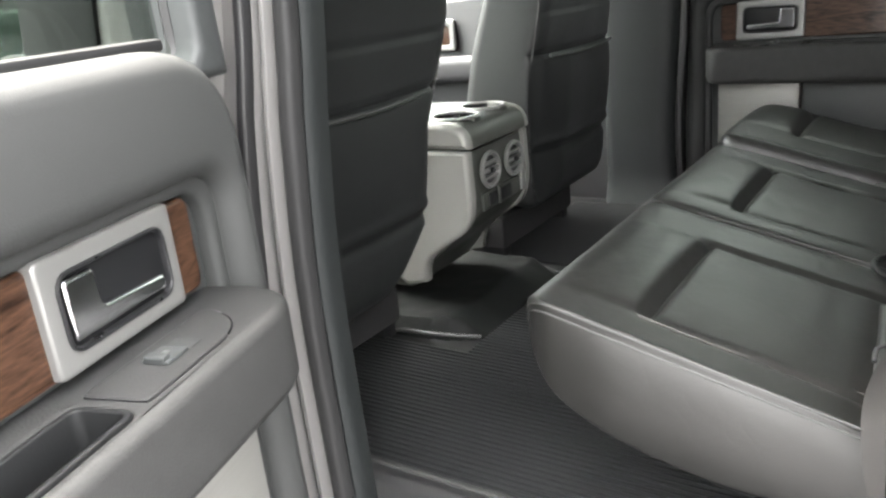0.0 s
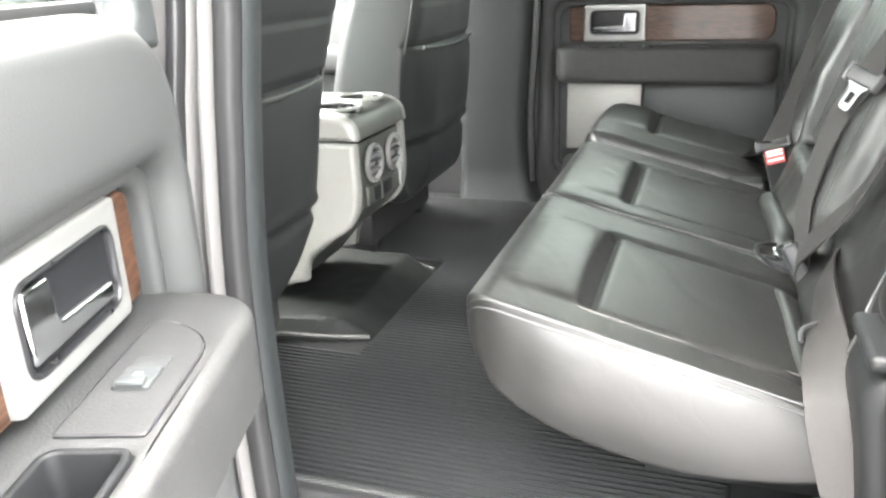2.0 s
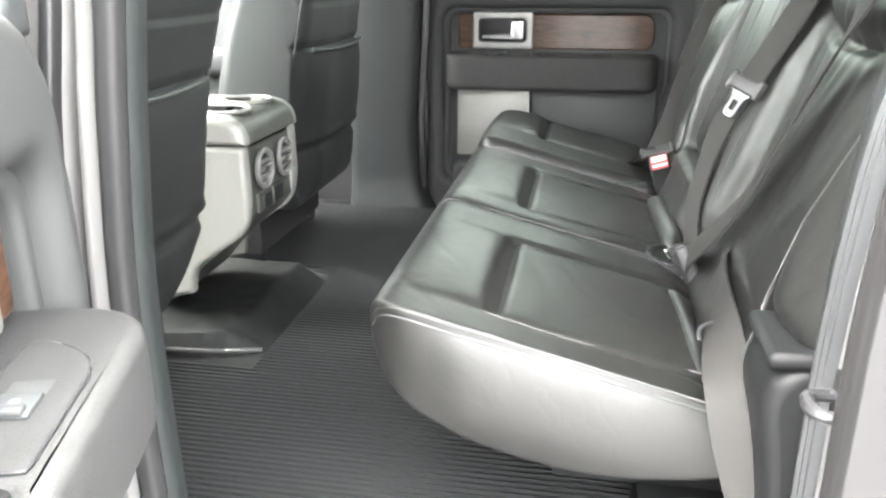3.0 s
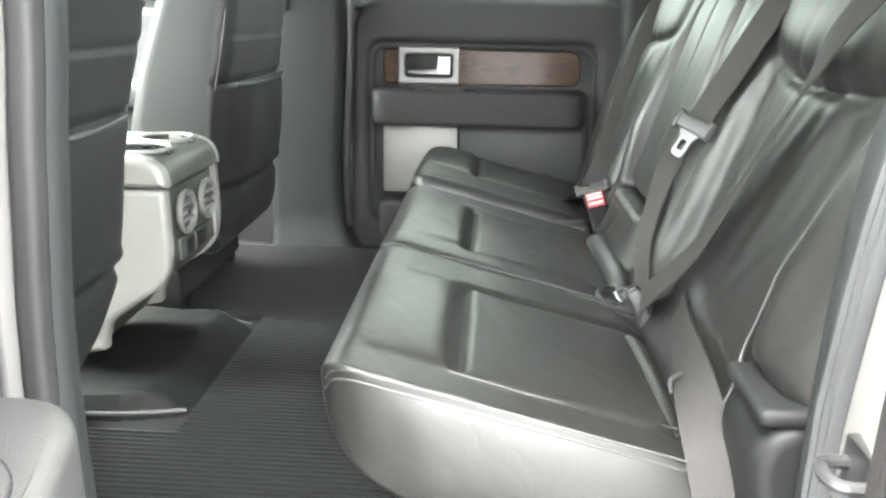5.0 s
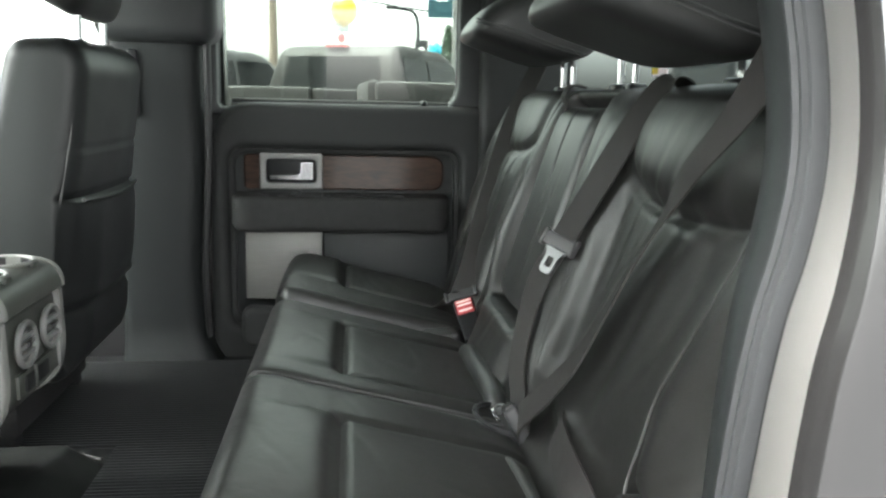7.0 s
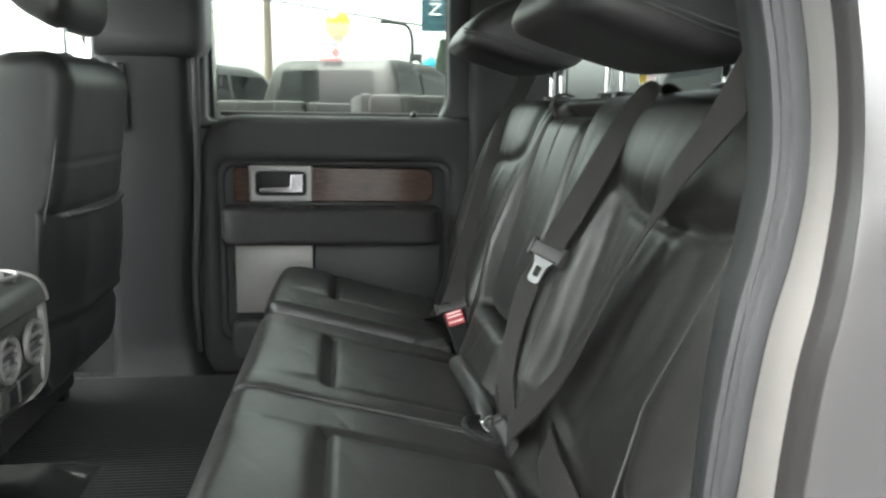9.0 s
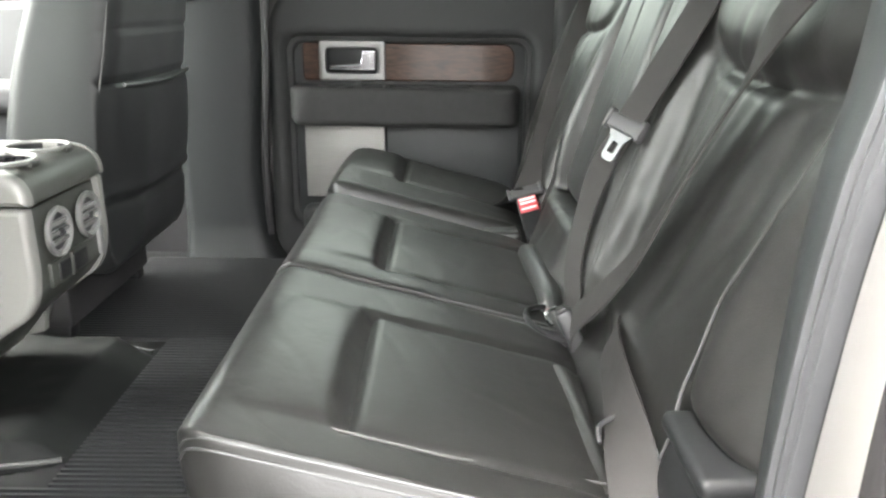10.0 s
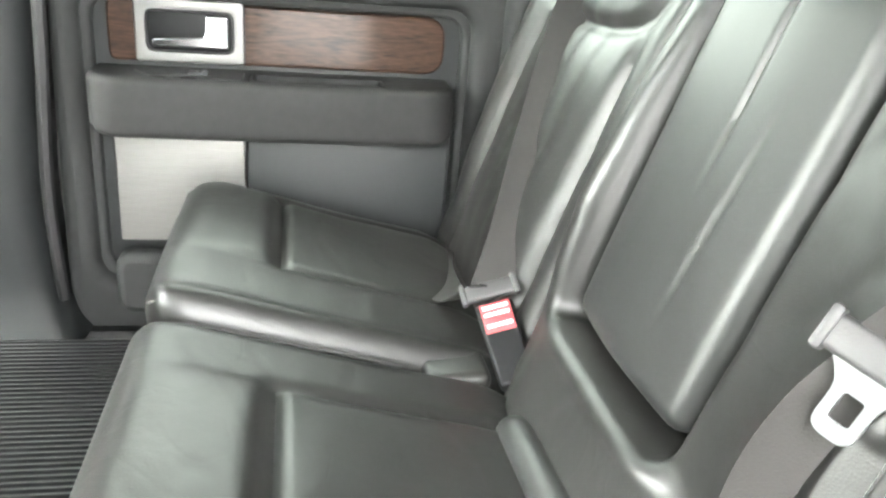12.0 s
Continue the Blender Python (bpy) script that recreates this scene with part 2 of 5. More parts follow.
def area2(poly):
    return sum(poly[i - 1][0] * poly[i][1] - poly[i][0] * poly[i - 1][1] for i in range(len(poly)))


def inset(poly, d):
    """Moves the points of a counter-clockwise polygon inwards by d."""
    out, k = [], len(poly)
    for i in range(k):
        a, b = (poly[i] - poly[i - 1]).normalized(), (poly[(i + 1) % k] - poly[i]).normalized()
        na, nb = Vector((-a.y, a.x)), Vector((-b.y, b.x))
        s = na + nb
        out.append(poly[i] + (s * (d / max(0.6, 1 + na.dot(nb))) if s.length > 1e-6 else na * d))
    # Edges that turned round where the corner is tighter than d are gathered to a point.
    for _ in range(30):
        turned = [i for i in range(k) if (out[(i + 1) % k] - out[i]).dot(poly[(i + 1) % k] - poly[i]) < -1e-12]
        if not turned:
            break
        for i in turned:
            mid = (out[i] + out[(i + 1) % k]) / 2
            out[i], out[(i + 1) % k] = mid.copy(), mid.copy()
    return out


def place3(axis, p, a):
    if axis == "y":
        return Vector((p[0], a, p[1]))
    if axis == "x":
        return Vector((a, p[0], p[1]))
    return Vector((p[0], p[1], a))


def levels(a0, a1, r0, r1, seg, step):
    """Places along a sweep and the inset at each, for rounded ends."""
    out = []
    for j in range(seg + 1):
        t = j / seg * math.pi / 2
        out.append((a0 + r0 * (1 - math.cos(t)), r0 * (1 - math.sin(t))))
    n = max(1, int((a1 - r1 - a0 - r0) / step))
    for j in range(1, n):
        out.append((a0 + r0 + (a1 - r1 - a0 - r0) * j / n, 0.0))
    for j in range(seg, -1, -1):
        t = j / seg * math.pi / 2
        out.append((a1 - r1 * (1 - math.cos(t)), r1 * (1 - math.sin(t))))
    return out


def sweep(poly, a0, a1, axis="y", r=0.0, r1=None, seg=4, step=10.0, shape=None, fan=False):
    """Sweeps a closed polygon along an axis, with rounded rims; shape(v) may move each point."""
    poly = [Vector(p) for p in poly]
    if area2(poly) < 0:
        poly = poly[::-1]
    r1 = r if r1 is None else r1
    bm, rings, raws = bmesh.new(), [], []
    for a, d in (levels(a0, a1, r, r1, seg, step) if r or r1 else [(a0, 0.0)] + [(a0 + (a1 - a0) * k / max(1, int((a1 - a0) / step)), 0.0) for k in range(1, int((a1 - a0) / step))] + [(a1, 0.0)]):
        ring = inset(poly, d) if d > 1e-6 else poly
        raw = [place3(axis, p, a) for p in ring]
        raws.append(raw)
        rings.append([bm.verts.new(shape(v) if shape else v) for v in raw])
    k = len(poly)
    for u, v in zip(rings, rings[1:]):
        for i in range(k):
            bm.faces.new((u[i - 1], u[i], v[i], v[i - 1]))
    ends = []
    for ring, raw in ((rings[0], raws[0]), (rings[-1][::-1], raws[-1][::-1])):
        if not fan:
            ends.append(bm.faces.new(ring))
            continue
        mid = sum(raw, Vector()) / k
        last = ring
        for s in (0.93, 0.86, 0.78, 0.7, 0.6, 0.48, 0.34, 0.15):
            here = [bm.verts.new((shape or Vector)(mid + (v - mid) * s)) for v in raw]
            for i in range(k):
                bm.faces.new((last[i - 1], last[i], here[i], here[i - 1]))
            last = here
        bm.faces.new(last)
    for cap in ends:
        for e in cap.edges:
            e.smooth = False
    bmesh.ops.remove_doubles(bm, verts=bm.verts[:], dist=1e-5)
    return bm


def hoop(outer, inner, a0, a1, axis="y", r=0.004, seg=3, n=96):
    """A slab with a hole: both outlines are resampled to the same count from their first corner."""
    o, i = resample(outer, count=n), resample(inner, count=n)
    if area2(o) < 0:
        o = o[::-1]
    if area2(i) < 0:
        i = i[::-1]
    best = min(range(n), key=lambda s: sum((o[k] - i[(k + s) % n]).length_squared for k in range(0, n, 4)))
    i = [i[(k + best) % n] for k in range(n)]
    prof = []
    for j in range(seg + 1):
        t = j / seg * math.pi / 2
        prof.append((a0 + r * (1 - math.sin(t)), r * (1 - math.cos(t))))
    rings = []
    bm = bmesh.new()
    for a, d in prof[::-1] + [(a1, 0.0)]:
        rings.append([bm.verts.new(place3(axis, p, a)) for p in (inset(o, d) if d else o)])
    bm_in = []
    for a, d in [(a1, 0.0)] + prof:
        bm_in.append([bm.verts.new(place3(axis, p, a)) for p in (inset(i, -d) if d else i)])
    seq = rings + bm_in
    for u, v in zip(seq, seq[1:] + seq[:1]):
        for q in range(n):
            bm.faces.new((u[q - 1], u[q], v[q], v[q - 1]))
    return bm


def smooth_path(pts, n=8):
    """Catmull-Rom through the points."""
    pts = [Vector(p) for p in pts]
    out = []
    for i in range(len(pts) - 1):
        p0, p1, p2, p3 = pts[max(0, i - 1)], pts[i], pts[i + 1], pts[min(len(pts) - 1, i + 2)]
        for j in range(n):
            t = j / n
            out.append(0.5 * ((2 * p1) + (p2 - p0) * t + (2 * p0 - 5 * p1 + 4 * p2 - p3) * t * t + (3 * p1 - p0 - 3 * p2 + p3) * t ** 3))
    return out + [pts[-1]]


def tube(pts, r, n=8, closed=False):
    pts = [Vector(p) for p in pts]
    k = len(pts)
    bm, rings, side = bmesh.new(), [], None
    for i in range(k):
        a = pts[(i + 1) % k] if closed or i < k - 1 else pts[i]
        b = pts[i - 1] if closed or i else pts[i]
        t = (a - b).normalized()
        if side is None:
            side = t.orthogonal()
        side = (side - t * side.dot(t)).normalized()
        other = t.cross(side)
        rings.append([bm.verts.new(pts[i] + (side * math.cos(q / n * math.tau) + other * math.sin(q / n * math.tau)) * r) for q in range(n)])
    pairs = list(zip(rings, rings[1:] + rings[:1])) if closed else list(zip(rings, rings[1:]))
    for u, v in pairs:
        for q in range(n):
            bm.faces.new((u[q - 1], u[q], v[q], v[q - 1]))
    if not closed:
        bm.faces.new(rings[0][::-1])
        bm.faces.new(rings[-1])
    return bm


def strap(pts, across, width=0.047, thick=0.0022, n=8):
    """A flat strap through the points; across gives its width's direction at each point."""
    path, dirs = smooth_path(pts, n), smooth_path(across, n)
    bm, rings = bmesh.new(), []
    for i, p in enumerate(path):
        t = (path[min(i + 1, len(path) - 1)] - path[max(i - 1, 0)]).normalized()
        w = dirs[i] - t * dirs[i].dot(t)
        w.normalize()
        h = t.cross(w)
        row = []
        for a, b in ((-0.5, 0.5), (-0.25, 0.62), (0.25, 0.62), (0.5, 0.5), (0.5, -0.5), (0.25, -0.62), (-0.25, -0.62), (-0.5, -0.5)):
            row.append(bm.verts.new(p + w * (a * width) + h * (b * thick)))
        rings.append(row)
    for u, v in zip(rings, rings[1:]):
        for q in range(8):
            bm.faces.new((u[q - 1], u[q], v[q], v[q - 1]))
    bm.faces.new(rings[0][::-1])
    bm.faces.new(rings[-1])
    return bm


def lathe(prof, n=24, m=None):
    """Turns (radius, height) points round z."""
    bm, rings = bmesh.new(), []
    for rad, h in prof:
        rings.append([bm.verts.new((rad * math.cos(q / n * math.tau), rad * math.sin(q / n * math.tau), h)) for q in range(n)])
    for u, v in zip(rings, rings[1:]):
        for q in range(n):
            bm.faces.new((u[q - 1], u[q], v[q], v[q - 1]))
    bm.faces.new(rings[0][::-1])
    bm.faces.new(rings[-1])
    if m is not None:
        bm.transform(m)
    return bm


def rect(x0, x1, y0, y1):
    return [(x0, y0), (x1, y0), (x1, y1), (x0, y1)]


def bell(d, w):
    return math.exp(-(d / w) ** 2)


def step_in(v, a, b, w):
    """1 between a and b, falling to 0 over w."""
    return 1 / (1 + math.exp(-max(-30, min(30, (v - a) / w)))) / (1 + math.exp(-max(-30, min(30, (b - v) / w))))


def along(v, table):
    """Straight interpolation in a short table of (place, value)."""
    for (p, q), (r, w) in zip(table, table[1:]):
        if v <= r:
            return q + (w - q) * max(0.0, v - p) / (r - p)
    return table[-1][1]


def puff(poly, a0, a1, power=4.0, n=18, axis="y"):
    """A padded block: a closed outline that swells from nothing at both ends."""
    poly = [Vector(p) for p in poly]
    c = sum(poly, Vector((0, 0))) / len(poly)
    bm, rings = bmesh.new(), []
    for k in range(n + 1):
        t = -math.cos(math.pi * k / n)
        s = max(0.02, (1 - abs(t) ** power)) ** (1 / power)
        rings.append([bm.verts.new(place3(axis, c + (p - c) * s, (a0 + a1) / 2 + t * (a1 - a0) / 2)) for p in poly])
    for u, v in zip(rings, rings[1:]):
        for i in range(len(poly)):
            bm.faces.new((u[i - 1], u[i], v[i], v[i - 1]))
    bm.faces.new(rings[0])
    bm.faces.new(rings[-1][::-1])
    return bm

# ---- the cab: x runs to the truck's tail, y to its passenger side ----
def structure(name, bm, mat, label, category, angle=38.0):
    ob = finish(name, bm, mat, None, "", None, angle)
    return tagged(ob, label, category, kind="structure")


structure("floor", rbox(-1.75, 0.92, -0.62, 0.80, 0.70, 0.764, 0.004), CARPET, "black carpeted cab floor under the rubber mat", "floor")

# Ceiling and the windows' upper frame.
ceiling = structure("ceiling", rbox(-0.95, 0.83, -0.74, 0.86, 1.90, 1.96, 0.02), HEADLINER, "pale grey cloth headliner of the cab", "ceiling")

# Tunnel in the middle of the floor, with the flap of the mat that lies over it.
def tunnel_height(x, y):
    # Low flat crown, a quick rise at the lips and a slope to the rear with soft folds between.
    r = math.hypot(max(0.0, x + 0.292) / 0.075, max(0.0, abs(y) - 0.188 + 0.25 * max(0.0, x + 0.32)) / 0.022)
    f = min(1.0, max(0.0, 1.06 - r))
    f = f * f * (3 - 2 * f) * 0.5 + f * 0.5
    return (0.7735 if f > 0 else 0.766) + 0.034 * f + 0.007 * f * noise.noise(Vector((x * 9, y * 9, 1))) + 0.0012 * noise.noise(Vector((x * 30, y * 30, 4)))


hump = bmesh.new()
grid = [[hump.verts.new((-0.80 + 0.0075 * i, -0.24 + 0.0096 * j, tunnel_height(-0.80 + 0.0075 * i, -0.24 + 0.0096 * j))) for j in range(51)] for i in range(79)]
for ga, gb in zip(grid, grid[1:]):
    for j in range(50):
        hump.faces.new((ga[j], ga[j + 1], gb[j + 1], gb[j]))
structure("trim", hump, TUNNEL, "black rubber cover over the floor tunnel", "floor trim")
for side in (-1, 1):
    structure("trim", tube(smooth_path([(-0.40, side * 0.215, 0.778), (-0.385, side * 0.213, 0.781), (-0.30, side * 0.205, 0.781), (-0.224, side * 0.180, 0.778)], 5), 0.0036), PIPING, "worn grey rubber lip of the floor mat", "floor trim")

# Near sill and door opening.
sill = [(-0.600, 0.700), (-0.600, 0.772), (-0.606, 0.779), (-0.622, 0.779), (-0.632, 0.768), (-0.69, 0.756), (-0.715, 0.756), (-0.72, 0.766), (-0.735, 0.766), (-0.74, 0.74), (-0.80, 0.72), (-0.86, 0.66), (-0.86, 0.40), (-0.70, 0.40)]
structure("sill_1", sweep(rounded(sill, 0.004, 2), -1.4, 0.75, "x", 0.0), RUBBER, "black plastic scuff plate along the door sill", "door sill")
structure("sill_2", rbox(-1.4, 0.75, 0.80, 0.92, 0.42, 0.762, 0.01), SIDETRIM, "black plastic sill below the far door", "door sill")


# How far the rear jamb's seals swing outwards with height.
SWING = [(0.60, 0.005), (1.10, 0.005), (1.20, -0.007), (1.31, -0.016), (1.40, -0.023), (1.95, -0.023)]


# How the cab's outer side curves inwards with height.
TUMBLE = [(0.60, 0.0), (1.34, 0.0), (1.40, 0.003), (1.46, 0.010), (1.52, 0.021), (1.58, 0.035), (1.95, 0.13)]


def upright(name, path, poly, mat, label, category, swing=None, table=SWING):
    """A strip whose section follows a path of (x, y, z); swing holds each corner's share of the table."""
    bm, rings = bmesh.new(), []
    swing = swing or [0.0] * len(poly)
    for p in smooth_path(path, 6):
        rings.append([bm.verts.new(Vector((p.x + a, p.y + b + w * along(p.z, table), p.z))) for (a, b), w in zip(poly, swing)])
    k = len(poly)
    for u, v in zip(rings, rings[1:]):
        for i in range(k):
            bm.faces.new((u[i - 1], u[i], v[i], v[i - 1]))
    bm.faces.new(rings[0][::-1])
    bm.faces.new(rings[-1])
    return structure(name, bm, mat, label, category)


# Near B-pillar: inner trim, seals and painted jamb, from inside to outside.
upright("pillar_1", [(-0.092, -0.70, 0.76), (-0.098, -0.70, 1.08), (-0.083, -0.70, 1.28), (-0.070, -0.69, 1.45), (-0.05, -0.67, 1.90)],
        [(-0.20, -0.012), (-0.004, -0.014), (0.0, -0.008), (0.0, 0.002), (-0.012, 0.034), (-0.20, 0.05)], PILLAR, "dark grey plastic trim of the door pillar", "pillar trim")
upright("seal_1", [(-0.104, -0.726, 0.765), (-0.109, -0.726, 1.08), (-0.094, -0.726, 1.28), (-0.082, -0.715, 1.45), (-0.062, -0.695, 1.90)],
        rounded([(-0.011, -0.013), (0.010, -0.013), (0.010, 0.011), (-0.011, 0.011)], 0.007, 3), SEALGREY, "black rubber door seal", "door seal")
upright("jamb_1", [(-0.30, -0.86, 0.62), (-0.30, -0.86, 1.10), (-0.288, -0.85, 1.28), (-0.27, -0.83, 1.45), (-0.25, -0.80, 1.92)],
        [(-0.10, 0.0), (0.03, 0.0), (0.06, 0.012), (0.075, 0.05), (0.115, 0.055), (0.125, 0.085), (0.160, 0.09), (0.168, 0.122), (0.18, 0.124), (0.18, 0.135), (-0.10, 0.15)], PAINT, "silver painted door jamb with pressed steps", "door jamb")
upright("trim", [(-0.286, -0.848, 1.30), (-0.280, -0.840, 1.36), (-0.27, -0.83, 1.45), (-0.25, -0.80, 1.92)],
        [(-0.10, -0.008), (0.026, -0.008), (0.032, -0.004), (0.032, 0.004), (-0.10, 0.004)], SIDETRIM, "black cover on the outside of the door pillar", "pillar trim")
upright("seal_2", [(-0.142, -0.764, 0.765), (-0.145, -0.764, 1.08), (-0.132, -0.757, 1.28), (-0.116, -0.742, 1.45), (-0.095, -0.715, 1.90)],
        rounded([(-0.006, -0.012), (0.007, -0.012), (0.007, 0.006), (-0.006, 0.006)], 0.004, 3), RUBBER, "thin black rubber weather strip", "door seal")

upright("flange_1", [(-0.118, -0.742, 0.765), (-0.122, -0.742, 1.08), (-0.108, -0.740, 1.28), (-0.096, -0.727, 1.45), (-0.076, -0.704, 1.90)],
        rounded([(-0.004, -0.012), (0.003, -0.012), (0.003, 0.010), (-0.004, 0.010)], 0.002, 2), PAINT, "thin silver flange between the seals", "door jamb")

# Near C-pillar: inner trim, seals, painted jamb and the outer side of the cab.
CP = [(-0.012, 0.60), (-0.013, 0.85), (-0.014, 1.05), (-0.014, 1.20), (-0.008, 1.30), (0.002, 1.36), (0.008, 1.42), (0.005, 1.47), (-0.004, 1.52), (-0.022, 1.59), (-0.07, 1.74), (-0.14, 1.90)]


def cpath(x, y, lean=0.05):
    return [(x + d, y + max(0.0, z - 1.35) * lean, z) for d, z in CP]


upright("pillar_2", cpath(0.541, -0.70), [(0.0, -0.014), (0.20, -0.014), (0.20, 0.05), (0.03, 0.048), (0.004, 0.02), (0.0, 0.0)], PILLAR, "dark grey plastic trim of the rear door pillar", "pillar trim", [1, 1, 0, 0.2, 0.3, 0.5])
upright("seal_3", cpath(0.549, -0.721), [(-0.009, 0.011), (-0.013, 0.008), (-0.013, 0.005), (-0.008, 0.002), (-0.011, 0.000), (-0.011, -0.003), (-0.006, -0.005), (-0.009, -0.008), (-0.008, -0.011), (-0.002, -0.014), (0.010, -0.014), (0.010, 0.011)], SEALPALE, "ribbed grey rubber door seal along the rear jamb", "door seal", [1] * 12)
upright("seal_4", cpath(0.557, -0.737), [(-0.008, -0.006), (0.014, -0.006), (0.014, 0.008), (-0.008, 0.008), (-0.010, 0.006), (-0.006, 0.001)], RUBBER, "black seal carrier strip along the rear jamb", "door seal", [1] * 6)
upright("jamb_2", cpath(0.545, -0.80), [(0.006, 0.058), (0.000, 0.054), (-0.001, 0.035), (-0.004, 0.015), (-0.010, -0.012), (-0.022, -0.040), (-0.033, -0.053), (-0.030, -0.057), (-0.020, -0.050), (0.28, 0.02), (0.28, 0.058)], PAINT, "silver painted rear door jamb, softly curved", "door jamb", [1, 1, 0.6, 0.2, 0, 0, 0, 0, 0, 0, 1])
striker = thing("door_striker", (0.527, -0.79, 1.098), "dark steel door striker loop on the silver jamb", "door striker")
part("plate", rbox(0.520, 0.534, -0.818, -0.766, 1.078, 1.118, 0.003), STEEL, striker)
part("loop", tube(smooth_path([(0.528, -0.776, 1.098), (0.506, -0.776, 1.098), (0.498, -0.784, 1.098), (0.498, -0.802, 1.098), (0.506, -0.810, 1.098), (0.528, -0.810, 1.098)], 4), 0.0055, 8), BLACK, striker)
# Silver body like the jamb; the dark ground it mirrors is in its colour.
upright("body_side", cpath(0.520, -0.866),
        [(0.000, -0.001), (-0.004, 0.002), (-0.007, 0.006), (-0.009, 0.011), (-0.0098, 0.016), (0.02, 0.016), (0.31, 0.03), (0.31, -0.012), (0.15, -0.010), (0.07, -0.007), (0.035, -0.005), (0.015, -0.003)], DARKENED_PAINT, "outer side of the cab, its paint darkened like a reflection of dark ground", "truck body", [0.3, 0, 0, 0, 0, 0, 1, 1, 1, 1, 0.9, 0.6], TUMBLE)

# Rear wall with its window, front end with dashboard and windscreen.
structure("wall_rear", hoop(rect(-0.75, 0.86, 0.70, 1.92), rounded(rect(-0.66, 0.80, 1.44, 1.84), 0.05), 0.775, 0.83, "x", 0.01), TRIM, "black rear wall of the cab round the back window", "wall")
structure("window_rear", rbox(0.800, 0.805, -0.68, 0.82, 1.42, 1.86, 0.0), REARGLASS, "tinted rear window pane", "window").visible_shadow = False
tag = structure("sticker", rbox(0.793, 0.796, 0.112, 0.180, 1.508, 1.538, 0.001), RED_TEXT, "small white sticker inside the rear window", "sticker")
part("print", rbox(0.7915, 0.7925, 0.150, 0.178, 1.512, 1.534, 0.0), STICKER_YELLOW, tag, "yellow print")
structure("wall_front", rbox(-1.80, -1.72, -0.80, 0.90, 0.60, 1.35, 0.02), TRIM, "black bulkhead at the front of the cab", "wall")
dash = [(-1.72, 0.90), (-1.36, 0.92), (-1.28, 1.05), (-1.30, 1.25), (-1.40, 1.34), (-1.72, 1.36)]
structure("dashboard", sweep(rounded(dash, 0.04), -0.74, 0.84, "y", 0.02), TRIM_SOFT, "black dashboard across the front", "dashboard")
screen = bmesh.new()
screen.faces.new([screen.verts.new(p) for p in ((-1.74, -0.72, 1.36), (-1.74, 0.83, 1.36), (-0.95, 0.74, 1.92), (-0.95, -0.63, 1.92))])
structure("window_front", screen, CLEAR, "clear sloping windscreen", "window").visible_shadow = False
for side, y in ((-1, -0.72), (1, 0.83)):
    structure("pillar_3" if side < 0 else "pillar_4", tube([(-1.78, y, 1.30), (-1.32, y - side * 0.05, 1.64), (-0.92, y - side * 0.09, 1.93)], 0.045, 10), TRIM, "slanting black windscreen pillar", "pillar trim")


# Front doors: a panel with an open window, and the far one's wood strip and handle plate.
def front_door(name, y0, y1, label):
    return structure(name, hoop([(-1.72, 0.45), (-0.32, 0.45), (-0.32, 1.92), (-1.0, 1.92), (-1.72, 1.36)],
                                rounded([(-1.50, 1.355), (-0.38, 1.40), (-0.36, 1.84), (-0.98, 1.84)], 0.04), y0, y1, "y", 0.01), HARDTRIM, label, "door")


near_front = front_door("door_1", -0.80, -0.73, "dark grey driver's door, closed")
far_front = front_door("door_2", 0.84, 0.91, "dark grey front passenger door, closed")
structure("window_1", rbox(-1.55, -0.33, -0.775, -0.770, 1.34, 1.86, 0.0), CLEAR, "clear front side window", "window").visible_shadow = False
structure("window_2", rbox(-1.55, -0.33, 0.880, 0.885, 1.34, 1.86, 0.0), CLEAR, "clear front side window", "window").visible_shadow = False
part("wood_strip", rbox(-1.25, -0.857, 0.825, 0.842, 1.225, 1.318, 0.006), WOOD, far_front, "dark walnut strip")
part("handle_plate", hoop(rounded(rect(-1.015, -0.851, 1.228, 1.324), 0.008), rounded(rect(-0.997, -0.869, 1.246, 1.306), 0.01), 0.815, 0.826, "y", 0.003), SATIN, far_front, "satin silver handle plate")
part("armrest", rbox(-1.3, -0.5, 0.775, 0.842, 1.13, 1.212, 0.025, 4), HARDTRIM, far_front)

# Far B-pillar: lower trim that flares at its foot, and the upper cover with its rounded corner.
post5, rows5 = bmesh.new(), []
for pz in smooth_path([(-0.096, 0.0, 0.764), (-0.118, 0.0, 0.80), (-0.138, 0.0, 0.88), (-0.145, 0.0, 1.02), (-0.128, 0.0, 1.30), (-0.13, 0.0, 1.64)], 5):
    flare = 0.03 * max(0.0, (0.86 - pz.z) / 0.1) ** 1.5
    section = rounded([(-0.345, 0.90), (-0.345, 0.768 - flare), (pz.x, 0.768 - flare), (pz.x, 0.90)], [0.0, 0.03, 0.045, 0.0], 7)
    rows5.append([post5.verts.new((q.x, q.y, pz.z)) for q in section])
for ra, rb in zip(rows5, rows5[1:]):
    for i in range(len(ra)):
        post5.faces.new((ra[i - 1], ra[i], rb[i], rb[i - 1]))
structure("pillar_5", post5, PILLAR, "black plastic trim of the far door pillar", "pillar trim")
structure("pillar_6", rbox(-0.375, -0.085, 0.735, 0.90, 1.575, 1.93, 0.045, 5), TRIM, "rounded black cover on the far pillar", "pillar trim")
structure("belt_slot", rbox(-0.30, -0.275, 0.757, 0.770, 1.40, 1.56, 0.006), BLACK, "narrow belt slot in the far pillar", "pillar trim")
structure("seal_5", tube(smooth_path([(-0.128, 0.79, 0.83), (-0.134, 0.79, 1.02), (-0.118, 0.79, 1.30), (-0.115, 0.79, 1.60), (-0.10, 0.78, 1.88)], 6), 0.010), RUBBER, "black rubber seal along the far door", "door seal")
